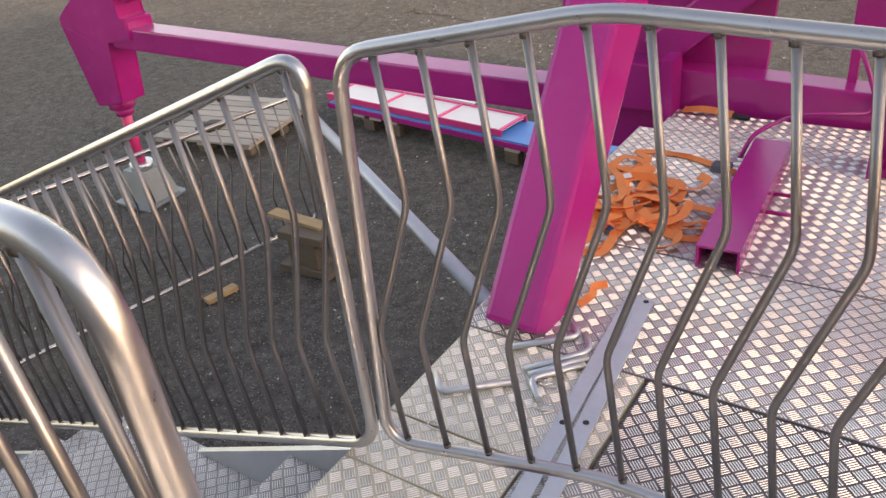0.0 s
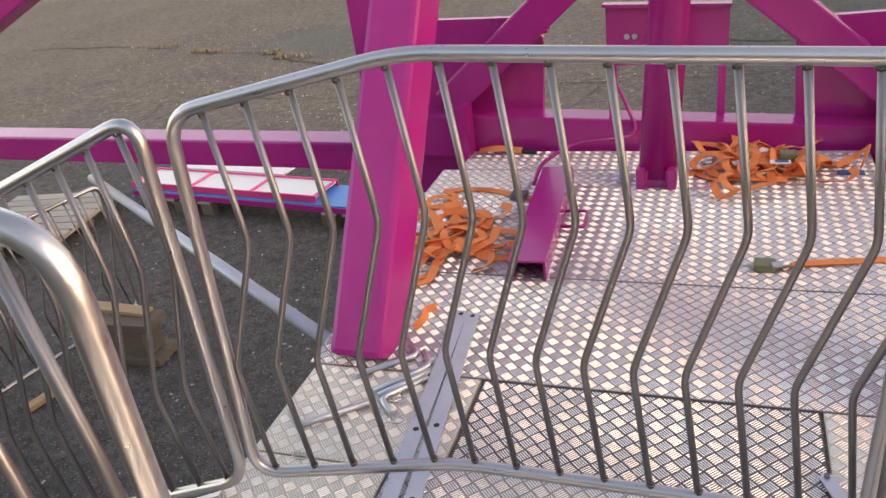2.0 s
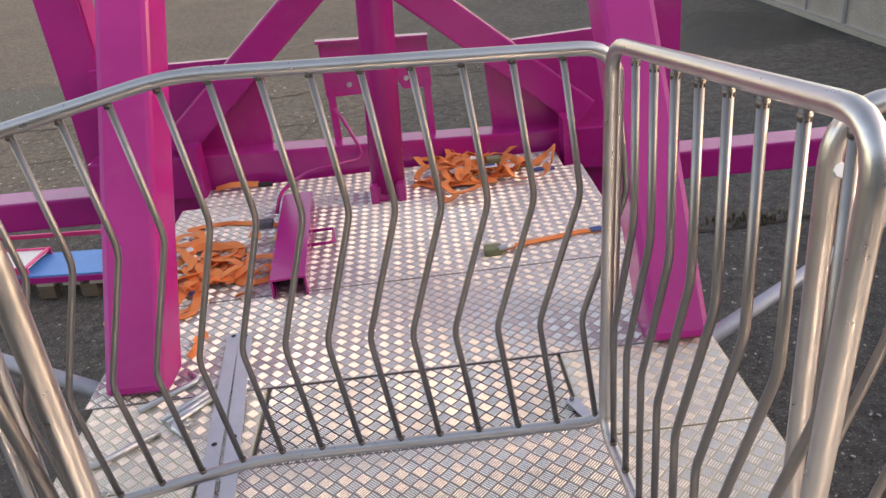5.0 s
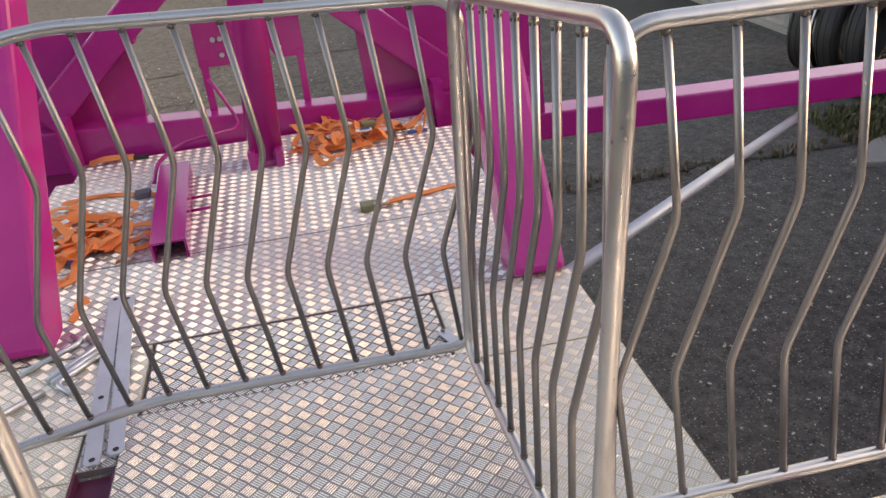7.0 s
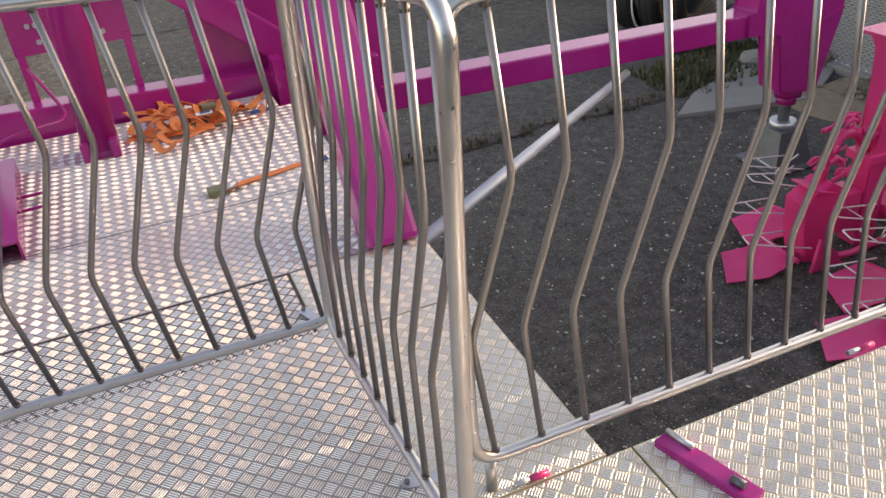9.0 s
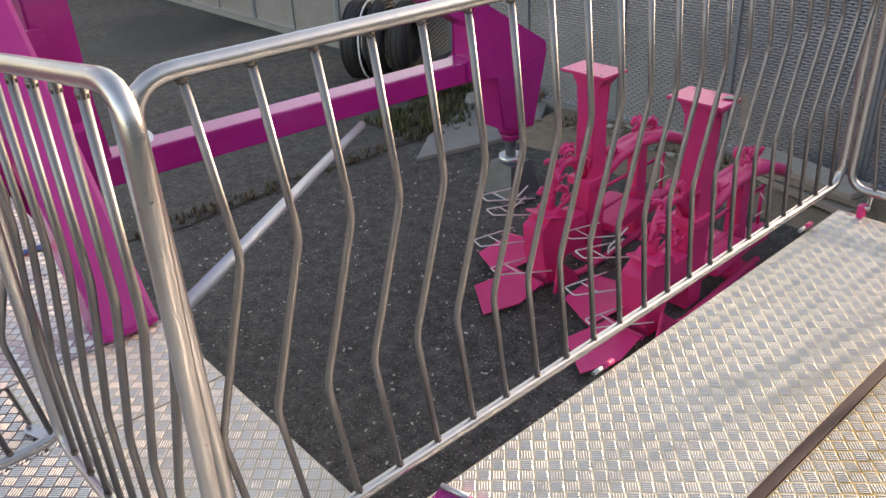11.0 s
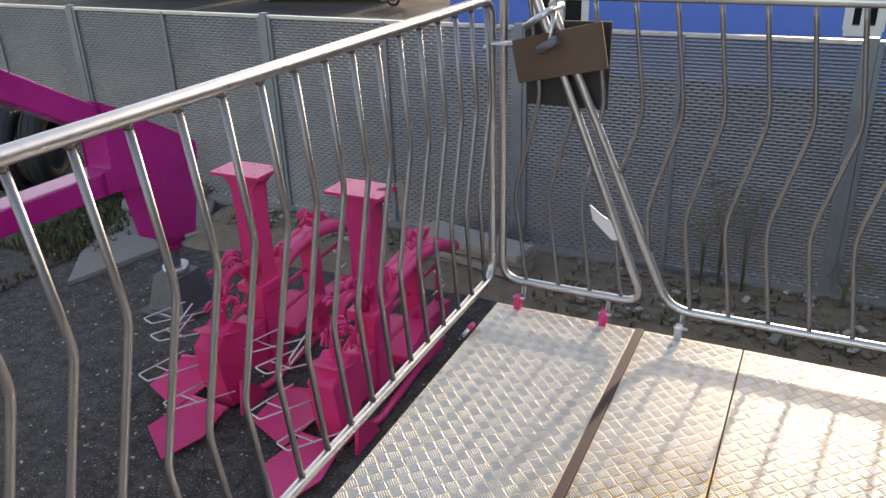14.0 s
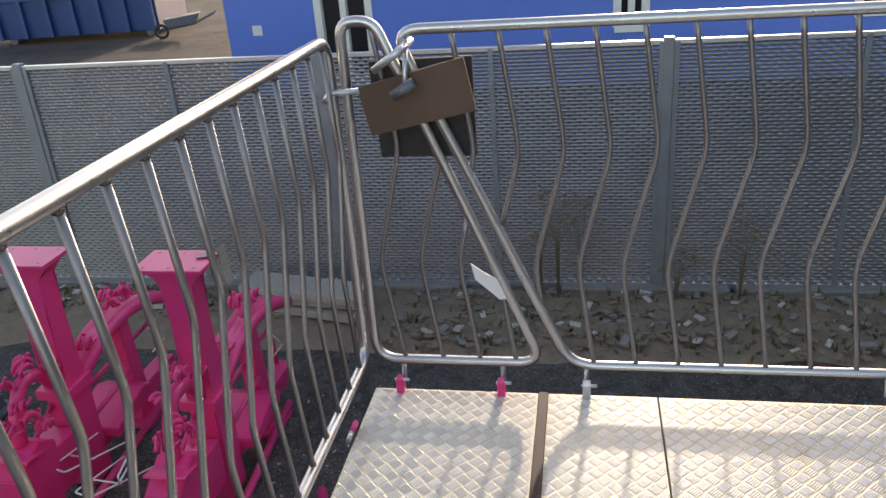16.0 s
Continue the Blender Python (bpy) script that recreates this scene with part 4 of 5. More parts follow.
# ---- the two pink carriers behind the long rail ----
def clamp(c, p, r, seed):
    """A pipe clamp: half-round jaws, a through bolt with its nut and a small lever."""
    q = random.Random(seed)
    m = pose(p[0], p[1], p[2], q.uniform(-35, 35), q.uniform(-30, 30), q.uniform(-40, 40))

    def tr(v):
        return tuple(m @ Vector(v))
    for o in (-0.028, 0.022):
        arc = [tr((r * math.cos(a), o, r * math.sin(a))) for a in [-0.5 + 0.52 * i for i in range(8)]]
        part("clamp_jaw", rod(arc, r * 0.34, 7), M_PINK, c)
    part("clamp_bolt", rod([tr((-r * 1.5, 0, r * 0.5)), tr((r * 1.6, 0.004, r * 0.7))], r * 0.20, 7), M_PINK, c)
    part("clamp_nut", rod([tr((r * 1.25, 0.004, r * 0.65)), tr((r * 1.7, 0.004, r * 0.72))], r * 0.36, 6), M_PINK, c)
    part("clamp_lever", rod([tr((0, -0.03, -r * 0.2)), tr((-r * 0.6, -0.06, r * 0.8)), tr((-r * 0.3, -0.085, r * 1.6))], r * 0.22, 7, 0.01), M_PINK, c)


def carrier(label, seed):
    """Column with a long top plate, front box with clamps, curved rear arm, foot flaps and wire loops; column at the origin."""
    c = thing("seat_carrier", label, "ride part", "pink carriers")
    part("column", prism([(-0.085, 0.0), (0.085, 0.0), (0.085, 0.58), (0.07, 0.72), (0.07, 1.33), (-0.06, 1.33), (-0.06, 0.72), (-0.085, 0.62)], -0.075, 0.075, "y", 0.008), M_PINK, c)
    part("column_neck", prism([(-0.079, 1.10), (0.079, 1.10), (0.079, 1.30), (0.15, 1.385), (-0.17, 1.385), (-0.079, 1.30)], -0.063, 0.073, "x", 0.006), M_PINK, c)
    part("top_plate", one_box((-0.12, -0.18, 1.385), (0.12, 0.18, 1.405), 0.004), M_PINK, c)
    for x in (-0.085, 0.085):
        for y in (-0.13, 0.0, 0.13):
            part("bolt_hole", rod([(x, y, 1.404), (x, y, 1.4065)], 0.008, 8), M_IRON, c)
    part("column_collar", one_box((-0.12, -0.10, 0.60), (0.10, 0.10, 0.66), 0.006), M_PINK, c)
    # front: short arm up to a box that leans down to the ground
    part("front_arm", rod([(-0.05, 0, 0.66), (-0.18, 0, 0.82), (-0.30, 0, 0.84), (-0.40, 0, 0.70), (-0.44, -0.02, 0.56)], 0.036, 9, 0.08), M_PINK, c)
    part("front_box", prism([(-0.60, 0.46), (-0.42, 0.57), (-0.30, 0.50), (-0.33, 0.22), (-0.42, 0.02), (-0.53, 0.02), (-0.58, 0.25)], -0.10, 0.08, "y", 0.008), M_PINK, c)
    part("front_cover", one_box((-0.12, -0.11, 0), (0.10, 0.09, 0.014), 0.003, pose(-0.47, -0.01, 0.52, 6, 20, 10)), M_PINK, c)
    part("front_fin", prism([(-0.56, 0.0), (-0.30, 0.0), (-0.36, 0.10), (-0.52, 0.24)], -0.19, -0.165, "y", 0.004), M_PINK, c)
    part("side_plate", one_box((-0.33, -0.07, 0.24), (-0.10, 0.10, 0.42), 0.006), M_PINK, c)
    # low frame to the rear
    part("base_beam", beam((-0.40, 0, 0.20), (0.98, 0, 0.16), 0.11, 0.11, 0.008), M_PINK, c)
    part("base_plate", prism([(0.10, 0.26), (0.42, 0.34), (0.52, 0.30), (0.50, 0.24), (0.10, 0.20)], -0.16, 0.15, "y", 0.006), M_PINK, c)
    for y in (-0.05, 0.05):
        pts = [(0.05, y, 0.62), (0.30, y, 0.735), (0.58, y, 0.76), (0.84, y, 0.71), (1.08, y, 0.60)]
        part("rear_arm", rod(pts, 0.042, 10, 0.12), M_PINK, c)
    part("arm_web", prism([(0.06, 0.58), (0.30, 0.70), (0.58, 0.725), (0.84, 0.675), (1.06, 0.57), (1.09, 0.63), (0.84, 0.74), (0.58, 0.79), (0.30, 0.765), (0.06, 0.66)], -0.055, 0.055, "y", 0.006), M_PINK, c)
    part("rear_post", prism([(0.50, 0.0), (0.64, 0.0), (0.60, 0.72), (0.50, 0.72)], -0.05, 0.05, "y", 0.006), M_PINK, c)
    part("rear_foot", one_box((0.44, -0.13, 0.0), (0.70, 0.13, 0.03), 0.005), M_PINK, c)
    for a, b in (((0.06, 0.03, 0.47), (0.96, 0.03, 0.50)), ((0.06, -0.05, 0.36), (0.5, -0.05, 0.40)), ((0.94, 0.03, 0.52), (0.94, 0.03, 0.20)), ((-0.34, 0.06, 0.42), (-0.08, 0.05, 0.55))):
        part("tie_bar", rod([a, b], 0.014, 8), M_PINK, c)
    spots = [(-0.12, -0.03, 0.80), (-0.22, 0.02, 0.90), (-0.30, -0.04, 0.92), (-0.37, 0.03, 0.84), (-0.42, -0.05, 0.76), (-0.38, -0.07, 0.68), (-0.46, 0.02, 0.66), (-0.33, -0.09, 0.60),
             (0.20, -0.02, 0.76), (0.48, -0.05, 0.85), (0.56, 0.03, 0.87), (0.64, -0.03, 0.85), (0.74, 0.04, 0.81)]
    for k, p in enumerate(spots):
        clamp(c, p, 0.034 if k < 8 else 0.036, seed + k)
    # foot flaps: bent sheet, low in front
    for dx, dy, h0, rz in ((0.0, 0.0, 0.05, 0), (0.36, 0.36, 0.07, 14)):
        m = pose(-0.66 + dx, 0.02 + dy, h0, 0, 0, rz)
        f = part("foot_flap", prism([(0.04, -0.13), (-0.20, -0.16), (-0.44, -0.06), (-0.27, 0.20), (0.04, 0.12)], 0, 0.008, "z", 0, ), M_PINK, c)
        f.matrix_basis = m @ pose(0, 0, 0.02, 4, -6, 0)
        part("flap_hinge", rod([tuple(m @ Vector((0.05, -0.14, 0.02))), tuple(m @ Vector((0.05, 0.14, 0.03)))], 0.016, 8), M_PINK, c)
    # white wire hoops in front of the box
    for dx, dy, z0, tip in ((0.0, -0.04, 0.16, 0.20), (0.02, 0.14, 0.32, 0.34), (0.30, 0.30, 0.36, 0.42), (0.55, 0.62, 0.30, 0.34)):
        a, b = (-0.54 + dx, dy - 0.10, z0), (-0.54 + dx, dy + 0.10, z0 + 0.03)
        t0, t1 = (-0.88 + dx, dy + 0.08, tip), (-0.86 + dx, dy + 0.17, tip + 0.01)
        part("wire_hoop", rod([a, t0, t1, b], 0.0050, 7, 0.018), M_WHITE, c, "white coated wire hoop")
        part("wire_strut", rod([(-0.74 + dx, dy + 0.0, (z0 + tip) / 2), (-0.74 + dx, dy + 0.15, (z0 + tip) / 2 + 0.015)], 0.0045, 6), M_WHITE, c)
    part("wire_strut", rod([(0.80, -0.03, 0.52), (0.98, -0.02, 0.34), (0.86, 0.02, 0.30)], 0.0055, 6), M_WHITE, c)
    part("wire_strut", rod([(-0.50, 0.12, 0.70), (-0.62, 0.16, 0.60), (-0.58, 0.20, 0.52), (-0.48, 0.16, 0.60)], 0.0055, 6), M_WHITE, c)
    part("floor_tube", rod([(-0.50, -0.02, 0.14), (-0.38, -0.12, 0.035), (-0.24, -0.16, 0.035), (0.75, -0.10, 0.05)], 0.024, 10, 0.04), M_PINK, c)
    return c


car1 = carrier("pink painted steel seat carrier with clamps and foot flaps", 40)
car1.matrix_basis = pose(4.60, 3.02, GZ, 0, 0, 0)
car2 = carrier("pink painted steel seat carrier with a strip hanging from its plate", 80)
car2.matrix_basis = pose(4.56, 2.17, GZ, 0, 0, 0)
skid = thing("steel_tube", "pink steel tube lying along the walkway edge", "tube")
part("tube", rod([(3.10, 1.02, GZ + 0.03), (4.55, 1.62, GZ + 0.03)], 0.03, 10), M_PINK, skid)
flapstrip = thing("cloth_strip", "brownish cloth strip hanging over the carrier's plate", "strip")
bm = bmesh.new()
prev = None
for y, x, z in ((2.02, 4.62, 1.410), (1.95, 4.64, 1.412), (1.925, 4.66, 1.44), (1.925, 4.68, 1.40), (1.93, 4.69, 1.30), (1.925, 4.70, 1.22)):
    ring = [bm.verts.new((x - 0.03, y, GZ + z)), bm.verts.new((x + 0.03, y - 0.008, GZ + z)), bm.verts.new((x + 0.03, y - 0.014, GZ + z + 0.003)), bm.verts.new((x - 0.03, y - 0.006, GZ + z + 0.003))]
    if prev:
        for k in range(4):
            bm.faces.new((prev[k], prev[(k + 1) % 4], ring[(k + 1) % 4], ring[k]))
    prev = ring
part("strip", bm, M_WOOD, flapstrip)
flapstrip.matrix_basis = pose(-0.02, 0.06, 0)

# ---- mesh fence, kerb and verge ----
FX = 7.0
fence_z0, fence_z1 = -1.50, 0.36
posts = [-0.335 + 2.48 * k for k in range(-1, 9)]
for i, y in enumerate(posts):
    fp = thing("fence_bay", "zinc fence bay with an expanded-metal sheet", "fence", "bays of the mesh fence")
    part("post", one_box((FX - 0.03, y - 0.035, GZ), (FX + 0.03, y + 0.035, fence_z1 + 0.03), 0.004), M_POST, fp)
    y1 = y + 2.48
    part("sheet", one_box((FX - 0.002, y + 0.06, fence_z0), (FX + 0.002, y1 - 0.06, fence_z1)), M_SHEET, fp)
    part("edge_rail", one_box((FX - 0.02, y + 0.04, fence_z1 - 0.02), (FX + 0.02, y1 - 0.04, fence_z1 + 0.012), 0.003), M_GALV, fp)
    part("edge_rail", one_box((FX - 0.02, y + 0.04, fence_z0 - 0.01), (FX + 0.02, y1 - 0.04, fence_z0 + 0.025), 0.003), M_POST, fp)
    for yy in (y + 0.045, y1 - 0.055, y + 1.22):
        part("stile", one_box((FX - 0.022, yy - 0.018, fence_z0), (FX + 0.015, yy + 0.018, fence_z1), 0.002), M_POST, fp)
for y0, y1 in ((-8, -0.9), (-0.85, 0.4), (1.2, 20)):
    k = tagged(part("kerb", one_box((FX - 0.10, y0, GZ - 0.02), (FX + 0.12, y1, GZ + 0.07), 0.015), M_CONC), "low concrete kerb under the mesh fence", "kerb", kind="structure")
slab = tagged(part("slab", prism([(4.9, 5.35), (6.2, 5.0), (7.1, 5.6), (7.1, 6.4), (5.4, 5.75)], GZ - 0.02, GZ + 0.035, "z", 0.01), M_CONC), "broken concrete slab at the verge", "slab", kind="structure")
slab2 = tagged(part("slab", prism([(5.6, 7.2), (6.9, 6.6), (7.1, 7.3), (6.2, 8.0)], GZ - 0.02, GZ + 0.03, "z", 0.01), M_CONC), "broken concrete slab under the tyres", "slab", kind="structure")


bm = bmesh.new()
bmesh.ops.create_grid(bm, x_segments=14, y_segments=120, size=0.5)
for v in bm.verts:
    tx, ty = v.co.x + 0.5, v.co.y + 0.5
    edge = min(1.0, tx * 2.2, (1 - tx) * 8 + 0.3)
    v.co = Vector((5.95 + tx * 1.0 + 0.12 * noise.noise(Vector((0, ty * 22, 3))), -7.0 + ty * 12.2, GZ + 0.01 - 0.03 * (tx < 0.03) + edge * (0.035 + 0.035 * noise.noise(Vector((tx * 6, ty * 60, 1))))))
for f in bm.faces:
    f.smooth = True
soil = tagged(part("soil_bed", bm, M_SOIL), "strip of brown soil and litter along the fence", "soil", kind="structure")


def tufts(name, label, boxes, mat, seed, hmax):
    r = random.Random(seed)
    vs, fs = [], []
    for x0, y0, x1, y1, n in boxes:
        for _ in range(n):
            x, y = r.uniform(x0, x1) - (0.22 if x1 > 7 else 0), r.uniform(y0, y1)
            for k in range(r.randint(3, 6)):
                a, h, lean = r.uniform(0, 6.28), r.uniform(0.35, 1) * hmax, r.uniform(0.1, 0.7)
                w = 0.006 + 0.008 * r.random()
                dx, dy = math.cos(a), math.sin(a)
                b = len(vs)
                vs += [(x - dy * w, y + dx * w, GZ), (x + dy * w, y - dx * w, GZ), (x + dx * h * lean * 0.5 + dy * w * 0.7, y + dy * h * lean * 0.5 - dx * w * 0.7, GZ + h * 0.6), (x + dx * h * lean * 0.5 - dy * w * 0.7, y + dy * h * lean * 0.5 + dx * w * 0.7, GZ + h * 0.6), (x + dx * h * lean, y + dy * h * lean, GZ + h)]
                fs += [(b, b + 1, b + 2, b + 3), (b + 3, b + 2, b + 4)]
    me = bpy.data.meshes.new(name)
    me.from_pydata(vs, [], fs)
    me.materials.append(mat)
    return tagged(new(name, me), label, "weeds", kind="stuff")


tufts("weeds", "low green weeds along the verge and the fence", [(5.2, 5.75, 6.9, 6.6, 420), (6.3, -2.5, 7.1, 1.8, 130), (6.7, 2.0, 7.1, 5.0, 150), (6.4, 6.6, 7.1, 7.4, 120), (-18.4, 12.8, -17.2, 13.4, 40)], M_GRASS, 3, 0.12)
tufts("dry_grass", "dry straw-coloured grass in the asphalt joints", [(2.2, 5.75, 5.4, 5.95, 130), (5.2, 5.6, 6.9, 6.7, 180), (6.2, -2.0, 7.1, 1.5, 160), (-11.2, 13.6, -9.9, 13.8, 22), (-9.2, 12.95, -8.4, 13.15, 45), (-7.5, 12.6, -7.0, 12.85, 20), (-7.0, 12.2, -6.3, 12.5, 35), (-7.2, 10.2, -6.6, 10.35, 8)], M_DRY, 5, 0.09)


def crack(pts, w, seed, name="asphalt_crack"):
    """An open joint in the asphalt: a dark, wandering strip with crumbs of dry grass."""
    r = random.Random(seed)
    vs, fs = [], []
    pts = [Vector((x, y, 0)) for x, y in pts]
    for a, b in zip(pts, pts[1:]):
        n = max(2, int((b - a).length / 0.09))
        d = (b - a).normalized()
        sd = Vector((-d.y, d.x, 0))
        for i in range(n + 1):
            p = a.lerp(b, i / n)
            p += sd * 0.16 * noise.noise(Vector((p.x * 1.3, p.y * 1.3, seed))) + sd * r.uniform(-0.02, 0.02)
            k = max(0.0, 1 - math.hypot(p.x, p.y) / 60)
            z = GZ + 0.02 * k * (noise.noise(Vector((p.x * 0.4, p.y * 0.4, 0))) - 0.3) + 0.007
            ww = w * r.uniform(0.25, 1.0)
            vs += [(p.x + sd.x * ww, p.y + sd.y * ww, z), (p.x - sd.x * ww, p.y - sd.y * ww, z)]
            if i:
                q = len(vs)
                fs.append((q - 4, q - 3, q - 1, q - 2))
    me = bpy.data.meshes.new(name)
    me.from_pydata(vs, [], fs)
    me.materials.append(M_CRACK)
    return tagged(new(name, me), "open crack with dirt in the asphalt", "crack", kind="structure")


for k, (line, w) in enumerate((([(-18, 13.3), (-13.5, 14.2), (-11.2, 13.9), (-9.2, 13.2), (-8.5, 12.9), (-7.6, 12.87), (-6.4, 12.1), (-5.5, 11.6), (-3.0, 11.8), (0.0, 12.2), (4.0, 11.4)], 0.04), ([(-8.4, 8.6), (-7.4, 9.0), (-7.5, 9.95), (-7.0, 10.3), (-4.8, 9.9), (-2.0, 10.2), (2.5, 10.6)], 0.014), ([(-1.5, 14.5), (-0.8, 12.0), (-1.2, 9.2), (-0.6, 7.4)], 0.012), ([(2.2, 5.85), (5.4, 5.85), (6.6, 5.2)], 0.03), ([(-4.2, 15), (-4.6, 12.2), (-5.4, 10.2)], 0.012))):
    crack(line, w, 20 + k)


def debris(name, label, boxes, mat, seed, size):
    r = random.Random(seed)
    bm = bmesh.new()
    for x0, y0, x1, y1, n in boxes:
        for _ in range(n):
            s = size * r.uniform(0.3, 1.0)
            box(bm, (-s, -s * r.uniform(0.3, 0.8), 0), (s, s * 0.5, s * r.uniform(0.2, 0.6)), 0, pose(r.uniform(x0, x1) - (0.22 if x1 > 7 else 0), r.uniform(y0, y1), GZ + (0.05 if x0 > 6 and y0 < 5.3 else 0), r.uniform(-15, 15), r.uniform(-15, 15), r.uniform(0, 360)))
    return tagged(part(name, bm, mat), label, "debris", kind="stuff")


debris("rubble", "pale stones and leaf litter along the fence", [(6.3, -2.5, 7.1, 1.6, 90), (5.6, 5.7, 6.9, 6.6, 26), (6.6, 2.2, 7.1, 5.0, 26)], M_CONC, 11, 0.05)
debris("leaf_litter", "dead leaves and soil crumbs under the fence", [(6.2, -2.5, 7.12, 1.7, 420), (6.6, 2.0, 7.12, 5.2, 240), (5.4, 5.7, 6.9, 6.7, 200)], M_SOIL, 12, 0.035)
debris("litter", "pale scraps and broken pieces in the soil strip", [(6.3, -2.4, 7.1, 1.4, 34), (6.7, 2.2, 7.1, 5.0, 12), (5.6, 5.7, 6.9, 6.6, 14)], M_CHIP, 15, 0.045)
debris("chips", "scattered pale chips on the asphalt", [(1.3, 1.0, 5.5, 5.5, 320), (-7.0, 2.0, -0.8, 11.0, 420), (-3, 4.5, 3, 13, 500), (-11, 8.0, -3, 15, 500), (1.3, 1.0, 5.5, 5.5, 400)], M_CHIP, 13, 0.012)
for x, y, s, m in ((6.55, 5.75, 0.16, M_WOOD_N), (6.75, 6.0, 0.20, M_CONC), (6.45, 6.1, 0.14, M_CONC), (6.9, 5.7, 0.15, M_SOIL)):
    st = thing("rock", "rough broken stone on the verge", "stone", "stones on the verge")
    bm = bmesh.new()
    bmesh.ops.create_icosphere(bm, subdivisions=2, radius=s)
    for v in bm.verts:
        v.co *= 1 + 0.4 * noise.noise(v.co * 6 + Vector((x, y, 0)))
        v.co.z *= 0.7
    part("stone", bm, m, st)
    st.matrix_basis = pose(x, y, GZ + s * 0.5)
tb = thing("board_stack", "stack of weathered boards lying by the fence", "boards")
for i, (a, z) in enumerate(((2, 0), (-4, 0.07), (3, 0.14), (-1, 0.21))):
    part("board", one_box((-0.5, -0.14, z), (0.5, 0.14, z + 0.055), 0.004, pose(0, 0.03 * (i % 2), 0, 0, 0, a)), M_WOOD, tb)
tb.matrix_basis = pose(6.55, 2.35, GZ, 0, 0, 80)

# dry stalks by the fence
for x, y, h in ((6.76, 0.42, 0.95), (6.78, 0.25, 0.85), (6.76, 0.55, 0.75), (6.8, -0.9, 0.75), (6.79, -0.45, 0.4)):
    st = thing("weed_stalk", "dry weed stalk with seed heads by the fence", "plant", "weed stalks")
    r = random.Random(int(x * 100 + y * 1000))
    for k in range(9):
        a, l = r.uniform(0, 6.28), r.uniform(0.05, 0.15)
        tip = Vector((math.cos(a) * l, math.sin(a) * l, h * r.uniform(0.72, 1.05)))
        part("stem", rod([(math.cos(a) * 0.004, math.sin(a) * 0.004, 0), (tip.x * 0.15, tip.y * 0.15, h * 0.55), tip], 0.0032, 5), M_DRY, st)
        bm = bmesh.new()
        bmesh.ops.create_icosphere(bm, subdivisions=2, radius=r.uniform(0.010, 0.022))
        for v in bm.verts:
            v.co *= 1 + 1.1 * noise.noise(v.co * 60 + tip * 9)
            v.co += tip
        part("seed_head", bm, M_DRY, st)
    st.matrix_basis = pose(x, y, GZ)


# ---- tyres ----
def tyre(m, lab):
    t = thing("tyre", lab, "tyre", "old tyres")
    prof = [(0.27, -0.10), (0.33, -0.125), (0.42, -0.12), (0.465, -0.095), (0.475, -0.04), (0.475, 0.04), (0.465, 0.095), (0.42, 0.12), (0.33, 0.125), (0.27, 0.10)]
    bm = bmesh.new()
    n = 36
    rings = []
    for i in range(n):
        a = 2 * math.pi * i / n
        rings.append([bm.verts.new((r * math.cos(a), w, r * math.sin(a))) for r, w in prof])
    for i in range(n):
        p, q = rings[i], rings[(i + 1) % n]
        for k in range(len(prof)):
            bm.faces.new((p[k], p[(k + 1) % len(prof)], q[(k + 1) % len(prof)], q[k])).smooth = True
    part("carcass", bm, M_RUB, t)
    for w in (-0.07, 0.0, 0.07):
        pts = [(0.476 * math.cos(a), w, 0.476 * math.sin(a)) for a in [2 * math.pi * i / 30 for i in range(30)]]
        part("groove", tube(bmesh.new(), pts, 0.006, 5, True), M_BLACKB, t)
    t.matrix_basis = m
    return t


for i in range(3):
    tyre(pose(6.30 + i * 0.17, 8.05 - i * 0.26, GZ + 0.475, 0, 0, 32), "old black lorry tyre standing in a row")
tyre(pose(6.45, 6.95, GZ + 0.20, 62, 0, 20), "old black tyre leaning on the verge")
wr = thing("strap_band", "white band round the row of tyres", "band")
pts = [(0.482 * math.cos(a), 0, 0.482 * math.sin(a)) for a in [2 * math.pi * i / 30 for i in range(30)]]
part("band", tube(bmesh.new(), pts, 0.012, 6, True), M_WHITE, wr)
wr.matrix_basis = pose(6.385, 7.92, GZ + 0.475, 0, 0, 32)

# ---- behind the fence: blue building, skips, barrow ----
bld = thing("building", "bright blue rendered building with white window frames", "building")
BX = 14.0
opens = [(4.5, 3.58, -1.35, 1.6), (-0.2, -0.70, -0.68, 0.9), (-3.6, -4.6, -0.60, 0.9), (-7.5, -8.5, -0.6, 0.9)]
ycur = 6.05
zt = 1.9
for (ya, yb, za, zb) in opens:
    part("wall", one_box((BX, ya, GZ - 0.05), (BX + 0.3, ycur, zt)), M_WALL, bld)
    part("wall", one_box((BX, yb, zb), (BX + 0.3, ya, zt)), M_WALL, bld)
    part("wall", one_box((BX, yb, GZ - 0.05), (BX + 0.3, ya, za)), M_WALL, bld)
    w = part("window", one_box((BX + 0.12, yb, za), (BX + 0.14, ya, zb)), M_GLASS, bld, "dark window pane")
    for (a0, a1, b0, b1) in ((ya - 0.1, ya + 0.02, za, zb), (yb - 0.02, yb + 0.1, za, zb), (yb, ya, za - 0.08, za + 0.06), (yb, ya, zb - 0.06, zb), ((ya + yb) / 2 - 0.05, (ya + yb) / 2 + 0.05, za, zb)):
        lie = 0.004 if a1 - a0 > b1 - b0 else 0.0
        part("window_frame", one_box((BX - 0.02 - lie, a0, b0), (BX + 0.115 - lie, a1, b1), 0.002), M_FRAMEW, w)
    ycur = yb
part("wall", one_box((BX, -16, GZ - 0.05), (BX + 0.3, ycur, zt)), M_WALL, bld)
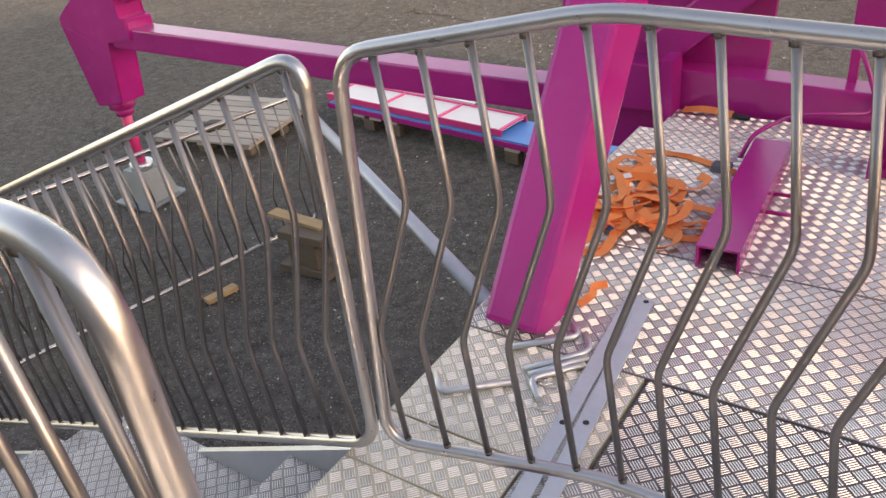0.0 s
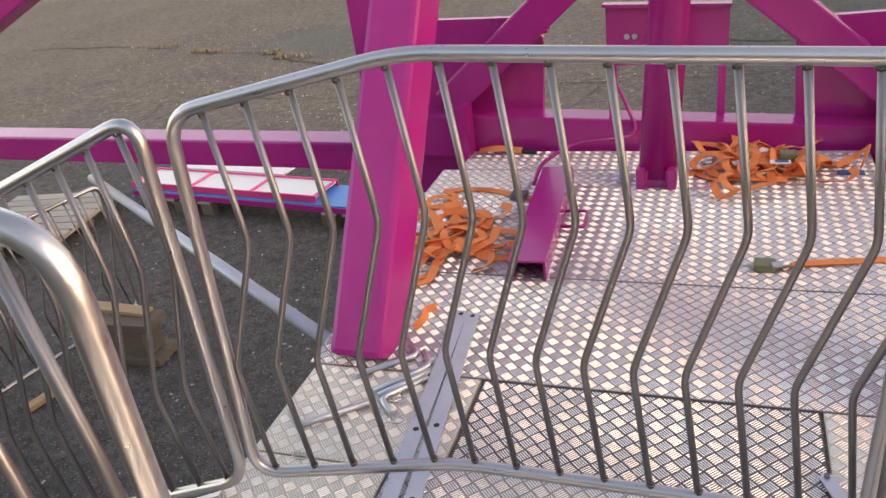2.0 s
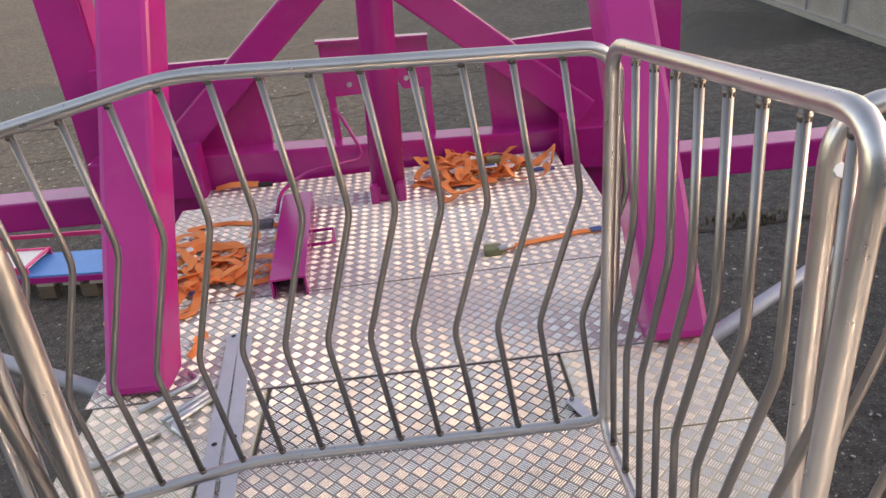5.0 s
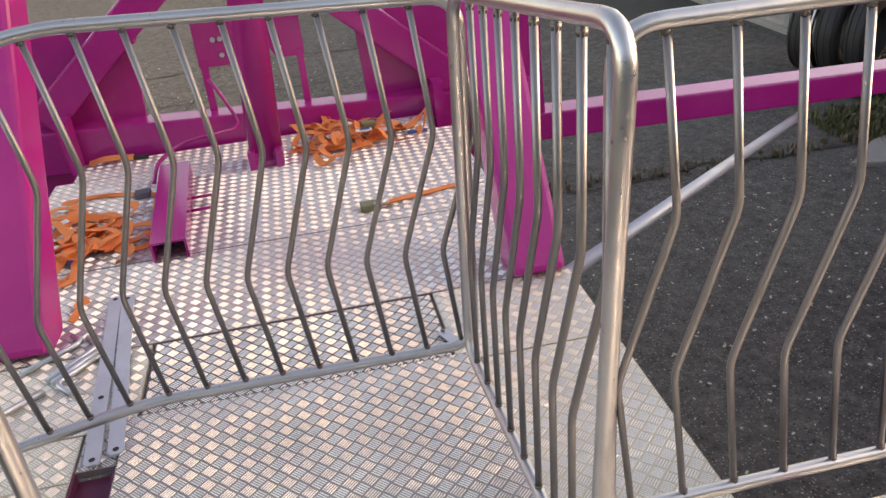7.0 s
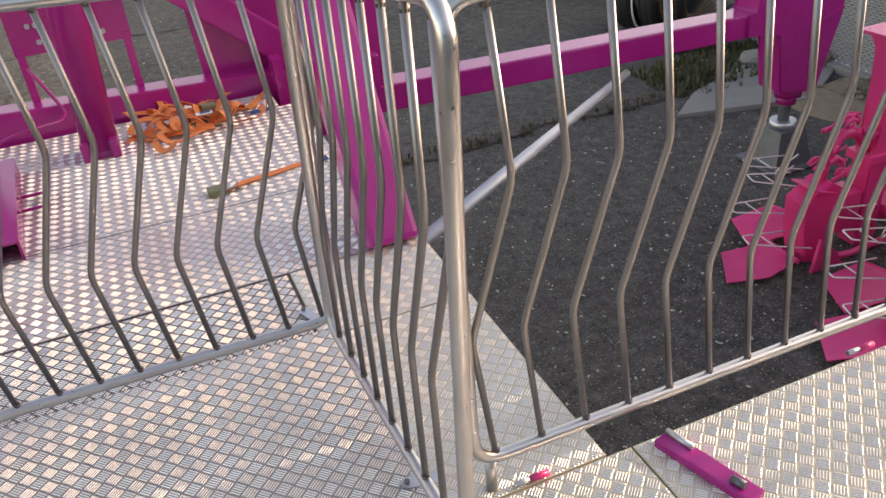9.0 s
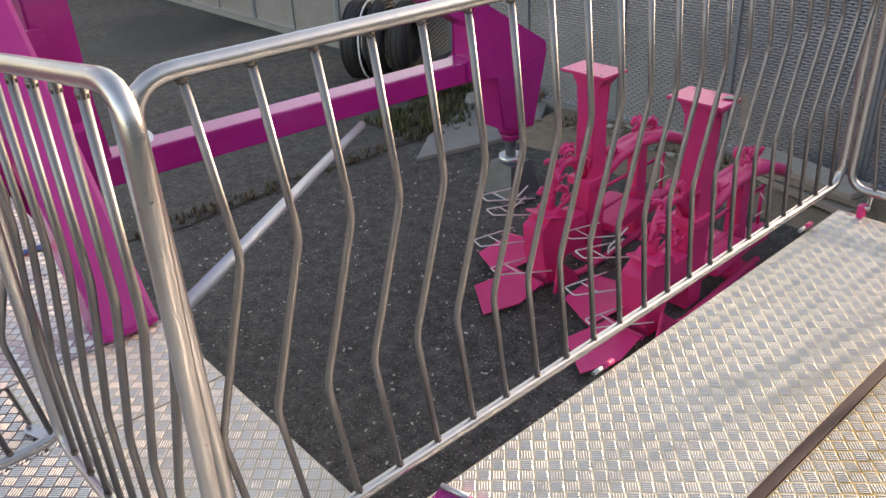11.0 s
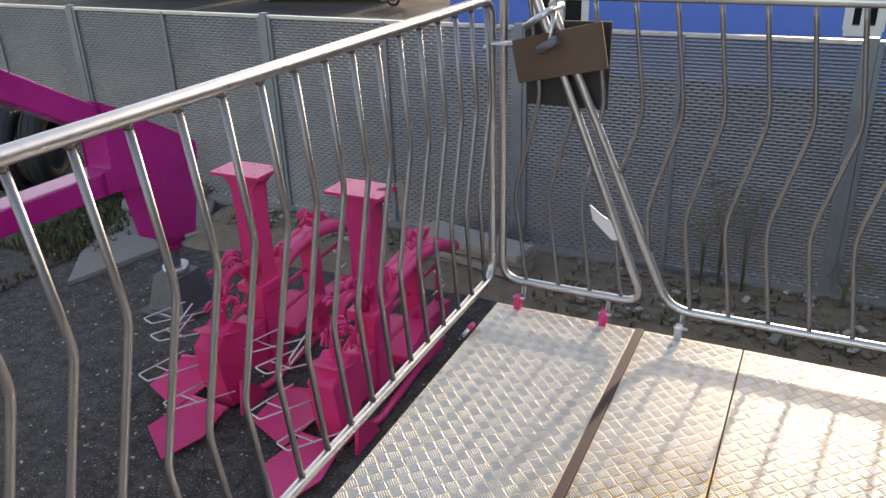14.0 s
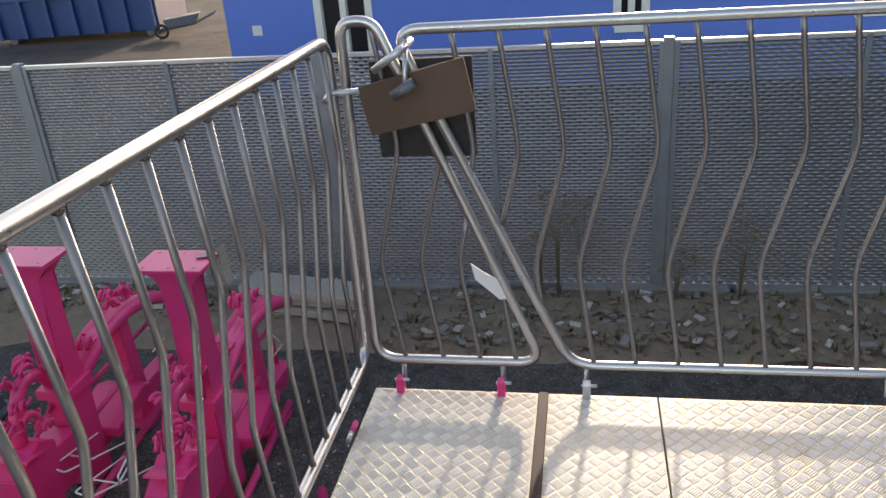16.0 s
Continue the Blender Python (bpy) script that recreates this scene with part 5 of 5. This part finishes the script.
part("wall", one_box((BX + 0.3, 5.75, GZ - 0.05), (BX + 9, 6.05, zt)), M_WALL, bld)
part("roof", one_box((BX - 0.2, -16.2, zt), (BX + 9.2, -0.15, zt + 0.2), 0.02), M_IRON, bld)
# Unseen block with a roof, added to keep the low sun off the deck.
part("sun_block", one_box((BX, -0.10, zt + 0.002), (BX + 9, 6.05, 6.2)), M_WALL, bld)
part("roof", one_box((BX - 0.2, -0.20, 6.2), (BX + 9.2, 6.25, 6.4), 0.02), M_IRON, bld)
part("vent", one_box((BX - 0.012, 5.45, -0.56), (BX, 5.61, -0.40), 0.003), M_FRAMEW, bld, "small white wall plate")
part("ledge", one_box((BX - 0.03, 2.05, 0.10), (BX, 2.45, 0.20), 0.003), M_FRAMEW, bld, "white wall plate")


def skip(m, mat, lab, L=5.0):
    s = thing("skip", lab, "skip", "skips behind the fence")
    part("body", prism([(-1.15, 0.15), (1.15, 0.15), (1.25, 2.3), (-1.25, 2.3)], -L / 2, L / 2, "y", 0.02), mat, s)
    n = 7
    for k in range(n):
        y = -L / 2 + 0.1 + k * (L - 0.2) / (n - 1)
        part("rib", one_box((-1.32, y - 0.05, 0.16), (-1.16, y + 0.05, 2.25), 0.01), mat, s)
    part("belt", one_box((-1.31, -L / 2, 1.1), (-1.2, L / 2, 1.2), 0.01), mat, s)
    part("rim", one_box((-1.34, -L / 2 - 0.05, 2.25), (-1.14, L / 2 + 0.05, 2.40), 0.01), mat, s)
    for y in (-L / 2 + 0.3, L / 2 - 0.3):
        part("roller", rod([(-1.1, y, 0.1), (1.1, y, 0.1)], 0.1, 12), M_IRON, s)
    s.matrix_basis = m
    return s


skip(pose(22.0, 13.5, GZ, 0, 0, 8), M_CONT, "blue steel roll-off skip behind the fence", 4.3)
skip(pose(22.3, 19.0, GZ, 0, 0, 8), M_CONT, "second blue steel skip farther along", 5.0)
skip(pose(26.2, 21.0, GZ, 0, 0, 8), M_CONT_O, "orange-red steel skip behind the blue ones", 4.6)
wb = thing("wheelbarrow", "upturned dark wheelbarrow beside the skip", "wheelbarrow")
part("tray", prism([(-0.5, 0.35), (0.45, 0.42), (0.62, 0.75), (-0.62, 0.62)], -0.32, 0.32, "y", 0.02), M_IRON, wb)
for y in (-0.25, 0.25):
    part("shaft", rod([(-0.7, y * 0.3, 0.25), (0.4, y, 0.40), (1.15, y, 0.72)], 0.02, 8, 0.1), M_IRON, wb)
part("wheel", tube(bmesh.new(), [(-0.75 + 0.2 * math.cos(a), 0, 0.22 + 0.2 * math.sin(a)) for a in [k * 0.42 for k in range(15)]], 0.05, 8, True), M_RUB, wb)
wb.matrix_basis = pose(20.9, 10.4, GZ, 0, 0, -70) @ Matrix.Scale(0.75, 4)

# ---- unseen panels added behind the walkway to cut sky light from the south ----
back = thing("sky_block_south", "unseen plain grey panels added behind the walkway to block sky light", "wall", kind="structure")
for i in range(7):
    part("panel", one_box((-6.0 + i * 1.8, -3.1, GZ), (-4.206 + i * 1.8, -3.0, 2.7), 0.006), M_POST, back)
